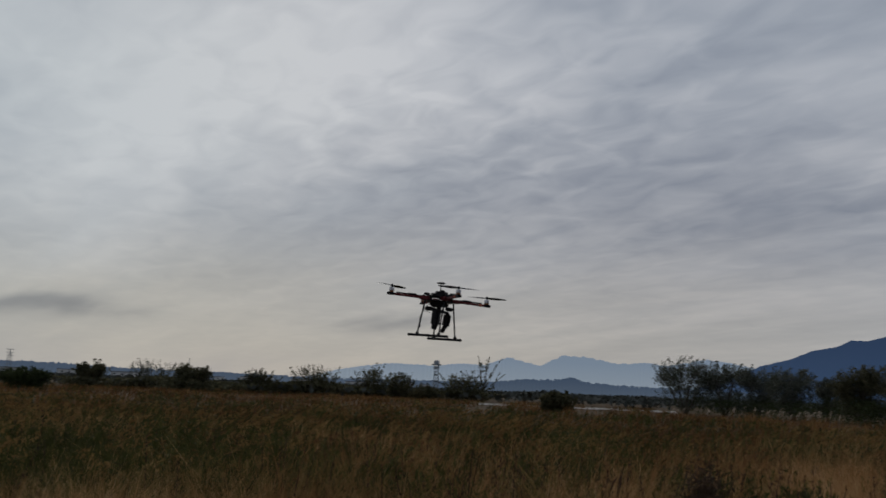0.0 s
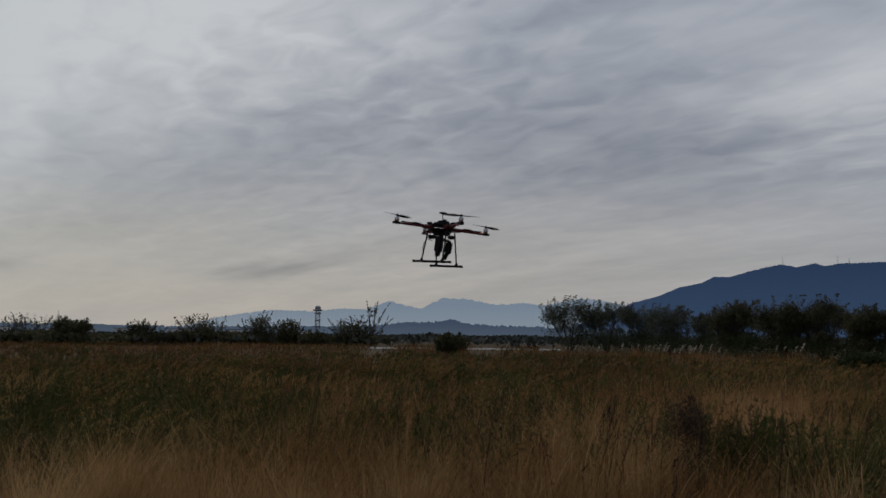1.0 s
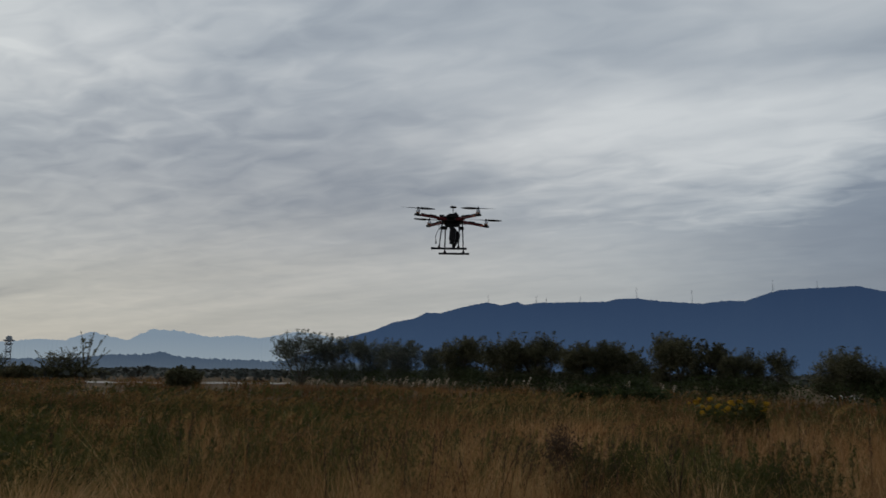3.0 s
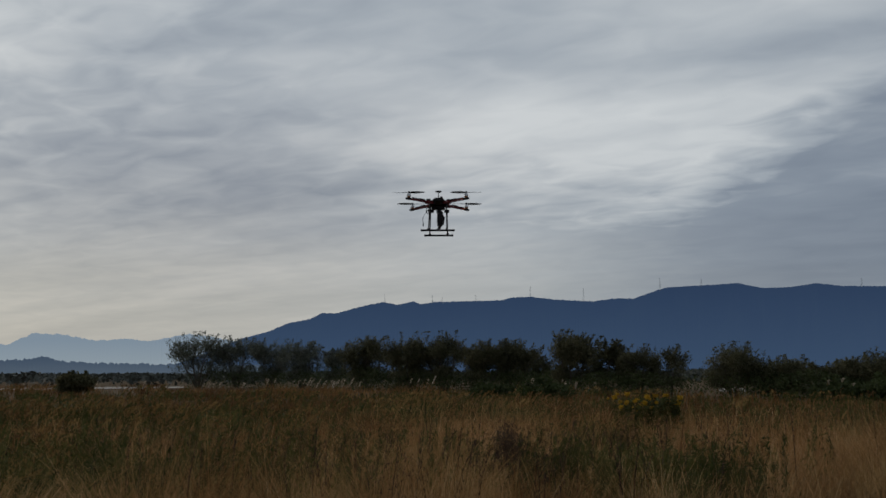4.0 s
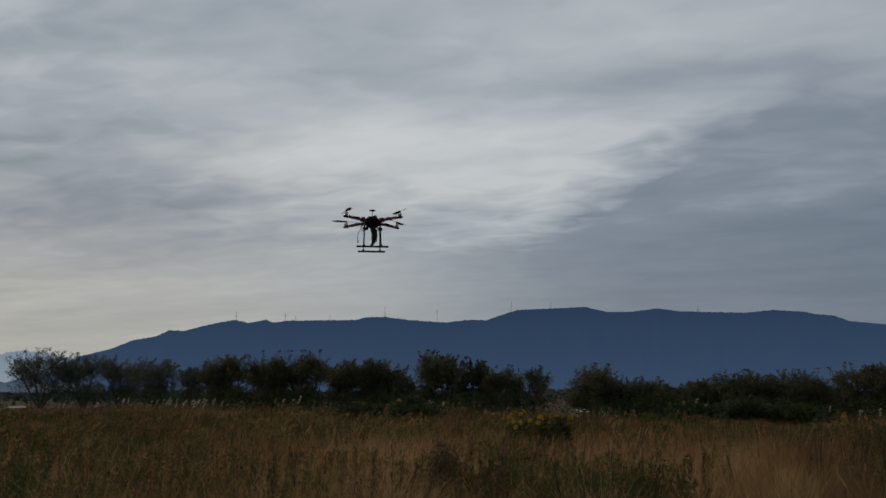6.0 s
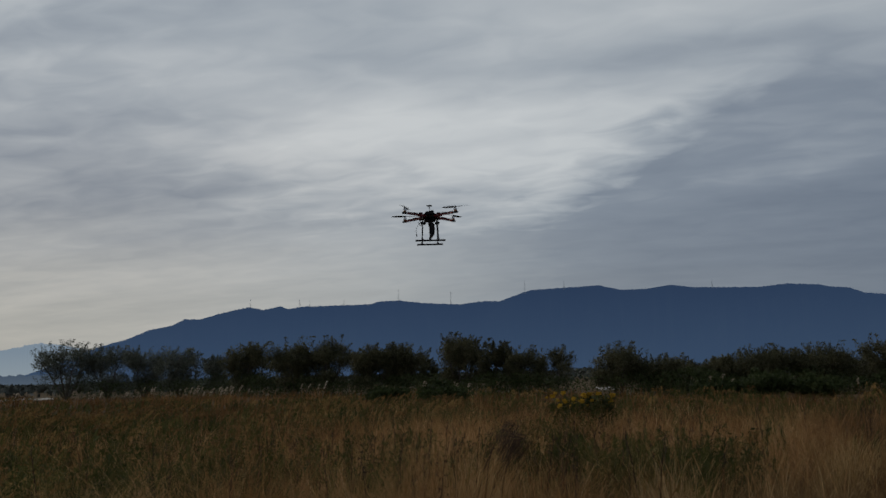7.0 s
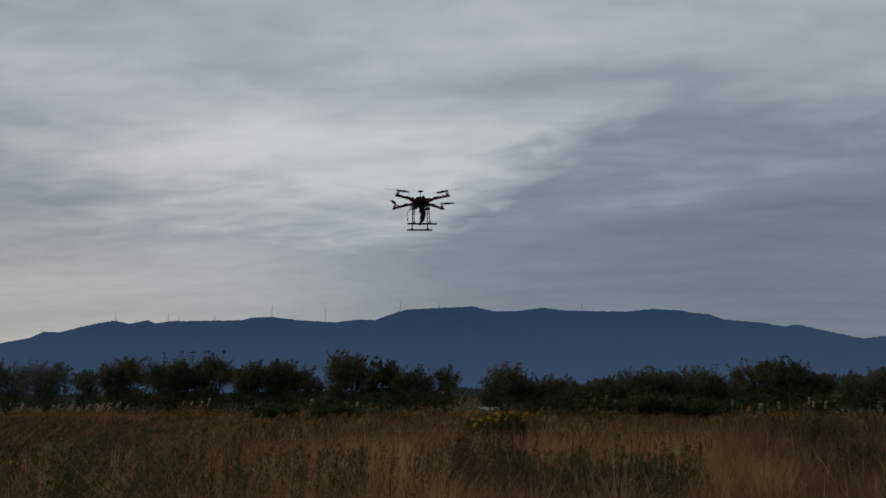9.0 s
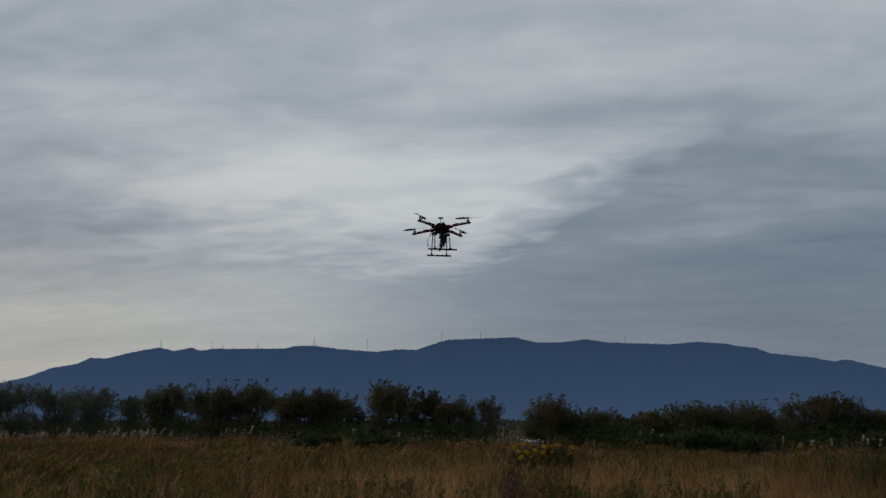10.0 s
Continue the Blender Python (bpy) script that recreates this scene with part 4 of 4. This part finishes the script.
def dark_bush():
    rng = np.random.default_rng(43)
    x, y = 2.38, 8.62
    top = empty("dead_bush", pose(x, y, 0), "dark brown withered bush in the dry grass", "bush")
    n = 26
    h = rng.uniform(0.6, 1.05, n)
    base = np.stack([rng.normal(size=n) * 0.05, rng.normal(size=n) * 0.05, np.zeros(n)], 1)
    v, q = strips(base, h, h * 0.25, np.full(n, 0.012), 3, rng, None, (0, 0))
    ob = new("stems", quad_mesh("stems", v, q, [STALK]))
    ob.parent = top
    p = np.array([0.03, 0, 0.86]) + rng.normal(size=(2200, 3)) * np.array([0.085, 0.085, 0.12])
    v, q = flakes(p, rng.uniform(0.006, 0.014, 2200), 4.0, rng, 1.0)
    ob = new("foliage", quad_mesh("foliage", v, q, [STALK]))
    ob.parent = top


dark_bush()


def reeds(x, y, h, seed, count):
    """A tuft of silver reed grass with white plumes."""
    rng = np.random.default_rng(seed)
    top = empty("plume_grass", pose(x, y, 0), "tuft of reed grass with pale white plumes", "reed grass", "plume grass before the trees")
    n = 60
    base = np.stack([rng.normal(size=n) * 0.25, rng.normal(size=n) * 0.25, np.zeros(n)], 1)
    hh = h * rng.uniform(0.5, 0.85, n)
    v, q = strips(base, hh, hh * 0.35, np.full(n, 0.03), 3, rng)
    ob = new("blades", quad_mesh("blades", v, q, [FAR_STRAW]))
    ob.parent = top
    for i in range(count):
        p0 = np.array([[rng.normal() * 0.45, rng.normal() * 0.45, 0.0]])
        hh = np.array([h * rng.uniform(0.85, 1.12)])
        v, q = strips(p0, hh, hh * 0.1, np.array([0.02]), 4, rng, (1, 1, 1, 0.8, 0.5))
        tip = v[-1]
        m = 26
        s = rng.uniform(0, 1, m)
        c = tip + np.stack([0.14 * s + rng.normal(size=m) * 0.02, rng.normal(size=m) * 0.03, 0.05 - 0.34 * (s - 0.6) ** 2 - 0.22 * (1 - s) + 0.1], 1)
        plume = flakes(c, rng.uniform(0.03, 0.06, m), 2.4, rng)
        stem = new("stem", quad_mesh("stem", v, q, [FAR_STRAW]))
        stem.parent = top
        ob = new("plume", quad_mesh("plume", *plume, [PLUME]))
        ob.parent = stem


rr = random.Random(21)
PLUMES = ((15.1, 60.1), (16.1, 58.8), (17.5, 58.3), (18.7, 57.8), (19.5, 57.5), (20.2, 57.2), (20.4, 58.6), (20.9, 58.3), (22.4, 56.2), (22.0, 56.5), (23.3, 57.4), (26.3, 54.2), (27.4, 53.6),
          (35.8, 20.6), (36.3, 19.5), (36.9, 18.0), (36.6, 18.9), (30.5, 47.0), (31.5, 44.0), (12.0, 66.0), (9.5, 70.0))
for i, (x, y) in enumerate(PLUMES):
    reeds(x, y, rr.uniform(1.05, 1.35) if y > 30 else rr.uniform(0.8, 1.0), 500 + i, 6 if i in (8, 9) else rr.randint(1, 3))
for i in range(4):
    k_ = rr.uniform(0, len(RIGHT_TREES) - 6.01)
    j, f = int(k_), k_ % 1
    x = RIGHT_TREES[j][0] * (1 - f) + RIGHT_TREES[j + 1][0] * f
    y = RIGHT_TREES[j][1] * (1 - f) + RIGHT_TREES[j + 1][1] * f
    s = rr.uniform(0.74, 0.88)
    reeds(x * s, y * s, rr.uniform(1.0, 1.35), 540 + i, rr.randint(1, 3))


# ---- the quadcopter ----
ARM, PROP_R = 0.40, 0.162
drone = empty("quadcopter", pose(0, 7, 2.4), "dark quadcopter with red arms and tall landing skids, flying", "drone")


def build_drone():
    bm = bmesh.new()
    for z in (-0.018, 0.022):
        r = bmesh.ops.create_cone(bm, cap_ends=True, segments=8, radius1=0.115, radius2=0.115, depth=0.004, matrix=Matrix.Translation((0, 0, z)) @ pose(0, 0, 0, 0, 0, 22.5))
    for i in range(8):
        a_ = 6.28318 * (i + 0.5) / 8
        tube(bm, (0.095 * math.cos(a_), 0.095 * math.sin(a_), -0.02), (0.095 * math.cos(a_), 0.095 * math.sin(a_), 0.024), 0.005, None, 6)
    part("centre_plate", bm, CARBON, drone)
    bm = bmesh.new()
    block(bm, (0, 0, 0.036), (0.12, 0.10, 0.022), None, 0.006)
    block(bm, (0.012, 0.01, 0.056), (0.075, 0.07, 0.018), None, 0.004)
    block(bm, (-0.035, 0.02, 0.056), (0.02, 0.04, 0.026), None, 0.003)
    block(bm, (0.03, -0.02, 0.068), (0.025, 0.03, 0.012), None, 0.003)
    part("electronics_box", bm, PLASTIC, drone)
    bm = bmesh.new()
    block(bm, (0.105, 0.02, 0.045), (0.05, 0.035, 0.02), None, 0.004)
    part("receiver", bm, PLASTIC, drone)
    bm = bmesh.new()
    block(bm, (-0.10, -0.03, 0.04), (0.045, 0.03, 0.018), None, 0.004)
    part("receiver", bm, PLASTIC, drone)
    bm = bmesh.new()
    tube(bm, (0, 0, 0.06), (0, 0, 0.128), 0.004)
    part("gps_mast", bm, CARBON, drone)
    bm = bmesh.new()
    lathe(bm, ((0.026, 0.126), (0.033, 0.128), (0.033, 0.134), (0.027, 0.137)), 16)
    part("gps_puck", bm, PLASTIC, drone)
    # under the plates: battery, gimbal, camera
    bm = bmesh.new()
    block(bm, (0.0, 0, -0.040), (0.135, 0.08, 0.034), None, 0.008)
    part("battery", bm, PLASTIC, drone)
    bm = bmesh.new()
    block(bm, (-0.075, -0.02, -0.075), (0.06, 0.05, 0.03), None, 0.006)
    part("transmitter", bm, PLASTIC, drone)
    bm = bmesh.new()
    block(bm, (0.085, 0.01, -0.072), (0.05, 0.05, 0.028), None, 0.006)
    part("transmitter", bm, PLASTIC, drone)
    bm = bmesh.new()
    tube(bm, (0.0, 0, -0.06), (0.0, 0, -0.09), 0.02)
    block(bm, (0.01, 0.0, -0.088), (0.045, 0.24, 0.016), None, 0.004)
    part("gimbal", bm, CARBON, drone)
    bm = bmesh.new()
    block(bm, (0.02, -0.08, -0.150), (0.058, 0.065, 0.13), Euler((0, 0.05, 0)).to_matrix(), 0.012)
    tube(bm, (0.016, -0.08, -0.205), (0.012, -0.085, -0.238), 0.024, 0.021, 14)
    camera_body = part("camera_body", bm, PLASTIC, drone)
    bm = bmesh.new()
    tube(bm, (0.012, -0.085, -0.2382), (0.0118, -0.0852, -0.241), 0.017, None, 14)
    part("lens", bm, LENS, camera_body)
    bm = bmesh.new()
    block(bm, (0.030, 0.10, -0.150), (0.056, 0.05, 0.115), Euler((0, 0.12, 0)).to_matrix(), 0.014)
    block(bm, (0.008, 0.10, -0.222), (0.030, 0.035, 0.062), Euler((0, 0.45, 0)).to_matrix(), 0.008)
    tube(bm, (0.030, 0.10, -0.085), (0.030, 0.10, -0.11), 0.014)
    part("video_camera", bm, PLASTIC, drone)
    # dangling lead
    bm = bmesh.new()
    last = Vector((-0.10, 0.0, -0.05))
    for i in range(1, 9):
        s = i / 8
        p = Vector((-0.10 - 0.045 * math.sin(2.6 * s) - 0.03 * s * s, 0.0, -0.05 - 0.15 * s))
        tube(bm, last, p, 0.0028, None, 5)
        last = p
    block(bm, last + Vector((0, 0, -0.012)), (0.012, 0.01, 0.03), None, 0.002)
    part("hanging_lead", bm, PLASTIC, drone)
    for o in (-0.03, 0.03):
        bm = bmesh.new()
        last = None
        for i in range(11):
            a_ = math.pi * i / 10
            p = Vector((-0.09 - 0.035 * math.sin(a_), o, -0.03 - 0.035 + 0.035 * math.cos(a_)))
            if last:
                tube(bm, last, p, 0.0022, None, 5)
            last = p
        part("wire_loop", bm, PLASTIC, drone)
    # arms, motors, propellers
    props = []
    for i in range(4):
        a_ = radians(45 + 90 * i)
        d = Vector((math.cos(a_), math.sin(a_), 0))
        bm = bmesh.new()
        turn = Euler((0, 0, a_)).to_matrix()
        block(bm, d * 0.245, (0.35, 0.022, 0.018), turn, 0.004)
        block(bm, d * 0.125, (0.09, 0.05, 0.03), turn, 0.006)
        arm = part("arm", bm, RED_ARM, drone, "dark red square arm")
        bm = bmesh.new()
        block(bm, d * 0.405, (0.055, 0.034, 0.020), turn, 0.004)
        part("motor_mount", bm, CARBON, arm)
        bm = bmesh.new()
        tube(bm, d * 0.16 + Vector((0, 0, 0.013)), d * 0.36 + Vector((0, 0, 0.016)), 0.005, None, 6)
        block(bm, d * 0.23 + Vector((0, 0, 0.017)), (0.07, 0.026, 0.012), turn, 0.003)
        part("speed_controller", bm, PLASTIC, arm)
        if i == 3 or i == 0:
            bm = bmesh.new()
            block(bm, d * 0.345, (0.03, 0.0245, 0.0205), turn, 0.004)
            part("tape_band", bm, ORANGE, arm, "orange tape band")
        bm = bmesh.new()
        lathe(bm, ((0.017, 0.0), (0.018, 0.006), (0.018, 0.012), (0.012, 0.013)), 18, Matrix.Translation(d * ARM + Vector((0, 0, 0.010))))
        motor = part("motor", bm, COPPER, drone)
        bm = bmesh.new()
        lathe(bm, ((0.0185, 0.013), (0.0195, 0.016), (0.0195, 0.034), (0.015, 0.039), (0.006, 0.042), (0.004, 0.056)), 18, Matrix.Translation(d * ARM + Vector((0, 0, 0.010))))
        part("motor_bell", bm, SILVER, motor, "silver motor bell")
        bm = bmesh.new()
        # two twisted blades with a hub
        for s in (1, -1):
            rows = []
            for j in range(9):
                f = j / 8
                rad = 0.012 + f * (PROP_R - 0.012)
                chord = (0.011 + 0.030 * math.sin(math.pi * min(1.0, 0.12 + f * 0.80)) ** 0.8) * (1.0 if j < 8 else 0.35)
                pitch = radians(26 - 17 * f) * (-1 if i % 2 == 0 else 1)
                ring = []
                for cx, cz in ((-0.5, 0), (0, 0.05), (0.5, 0), (0, -0.03)):
                    yy, zz = cx * chord, cz * chord
                    ring.append(bm.verts.new((s * rad, s * (yy * math.cos(pitch) - zz * math.sin(pitch)), yy * math.sin(pitch) + zz * math.cos(pitch))))
                if rows:
                    for c_ in range(4):
                        bm.faces.new((rows[-1][c_], ring[c_], ring[(c_ + 1) % 4], rows[-1][(c_ + 1) % 4]))
                rows.append(ring)
            bm.faces.new(rows[-1])
        lathe(bm, ((0.011, -0.006), (0.012, 0.0), (0.011, 0.006), (0.004, 0.013)), 12)
        prop = part("propeller", bm, CARBON, drone, "black two-bladed propeller, spinning")
        props.append((prop, d * ARM + Vector((0, 0, 0.062)), -1 if i % 2 == 0 else 1))
    # landing gear
    for y, long in ((-0.14, 0.315), (0.14, 0.272)):
        bm = bmesh.new()
        tube(bm, (-long / 2, y * 1.1, -0.296), (long / 2, y * 1.1, -0.296), 0.0100, None, 10)
        skid = part("landing_skid", bm, CARBON, drone)
        for s in (-1, 1):
            bm = bmesh.new()
            tube(bm, (s * 0.082, y * 0.62, -0.02), (s * 0.092, y * 1.1, -0.286), 0.0066, 0.0058, 8)
            part("leg", bm, CARBON, drone)
            bm = bmesh.new()
            tube(bm, (s * 0.092, y * 1.1, -0.299), (s * 0.091, y * 1.09, -0.269), 0.021, 0.008, 10)
            part("leg_socket", bm, PLASTIC, skid)
        for s in (-1, 1):
            bm = bmesh.new()
            tube(bm, (s * long / 2, y * 1.1, -0.296), (s * (long / 2 + 0.012), y * 1.1, -0.296), 0.0118, 0.0105, 10)
            part("end_cap", bm, PLASTIC, skid)
    return props


PROPS = build_drone()
FLIGHT = (
    (0, -0.054, 7.243, 2.387, -2.0, 2.5, -24.6),
    (0.5, -0.145, 7.308, 2.466, -2.5, 2.8, -27.3),
    (1, -0.192, 7.421, 2.581, -3.0, 3.0, -30.2),
    (1.5, -0.158, 7.531, 2.760, -2.7, 2.7, -31.1),
    (2, 0.017, 7.490, 2.939, -2.3, 2.3, -32.9),
    (2.5, 0.235, 7.452, 3.043, -2.0, 2.0, -34.1),
    (3, 0.606, 7.638, 3.131, -1.8, 1.5, -34.7),
    (3.2, 0.761, 7.727, 3.157, -1.6, 1.3, -34.8),
    (4.3, 1.187, 7.875, 3.438, -1.1, 0.2, -32.4),
    (4.5, 1.292, 7.887, 3.446, -1.0, 0.0, -33.1),
    (5, 1.462, 8.121, 3.532, -1.5, 0.0, -33.6),
    (5.5, 1.395, 8.396, 3.587, -2.0, 0.0, -32.8),
    (6, 1.331, 8.490, 3.517, -1.5, 0.0, -34.0),
    (6.2, 1.386, 8.606, 3.492, -1.3, 0.0, -34.7),
    (7.3, 1.544, 8.834, 3.481, -0.2, 0.0, -38.8),
    (7.5, 1.644, 8.815, 3.514, -0.0, 0.0, -40.0),
    (8, 1.771, 8.806, 3.626, -1.0, 0.0, -40.6),
    (8.5, 1.786, 8.668, 3.744, -2.0, 0.0, -41.1),
    (9, 1.633, 8.500, 3.871, -3.5, 0.0, -40.8),
    (9.5, 1.653, 8.773, 3.992, -5.0, 0.2, -38.7),
    (10, 1.665, 9.032, 3.970, -4.0, 0.5, -36.4),
)


# how the blades lie at times, in degrees from the line of the skids: far right, far left, near left, near right propeller
BLADES = (
    (0.0, 25, -35, 75, 33), (0.5, 24, 64, 32, 109), (1.0, 63, 83, 71, 26), (1.5, 64, -41, 9, 84), (2.0, 16, 101, 91, 21), (2.5, 16, 13, 18, 68),
    (3.0, 12, 14, 17, 4), (4.5, 0, 0, -15, 3), (5.0, 49, 7, 7, 4), (5.5, -2, 8, 33, 23), (6.0, 58, 8, -72, -67), (7.5, 44, -1, 59, 2),
    (8.0, 72, 17, -28, 57), (8.5, -8, 71, -6, 47), (9.0, -10, 70, 25, -40), (9.5, -67, 18, 73, -32), (10.0, 52, -33, 57, -18))


def spin(i, way):
    """The propeller's turn at every thirtieth of a second: six half turns in half a second, and what the next pose asks."""
    rows, angle = [], float(BLADES[0][1 + i])
    for a_, b_ in zip(BLADES, BLADES[1:]):
        steps = round((b_[0] - a_[0]) * FPS)
        more = (b_[1 + i] - a_[1 + i] + 90) % 180 - 90
        total = way * 72 * steps + more
        rows += [(a_[0] + n / FPS, angle + total * n / steps) for n in range(steps)]
        angle += total
    return rows + [(BLADES[-1][0], angle)]


def motions():
    walk(drone, [(t, pose(x, y, z, p, r, w)) for t, x, y, z, p, r, w in FLIGHT])
    for i, (prop, hub, way) in enumerate(PROPS):
        walk(prop, [(t, pose(hub.x, hub.y, hub.z, 0, 0, w)) for t, w in spin(i, way)])


motions()
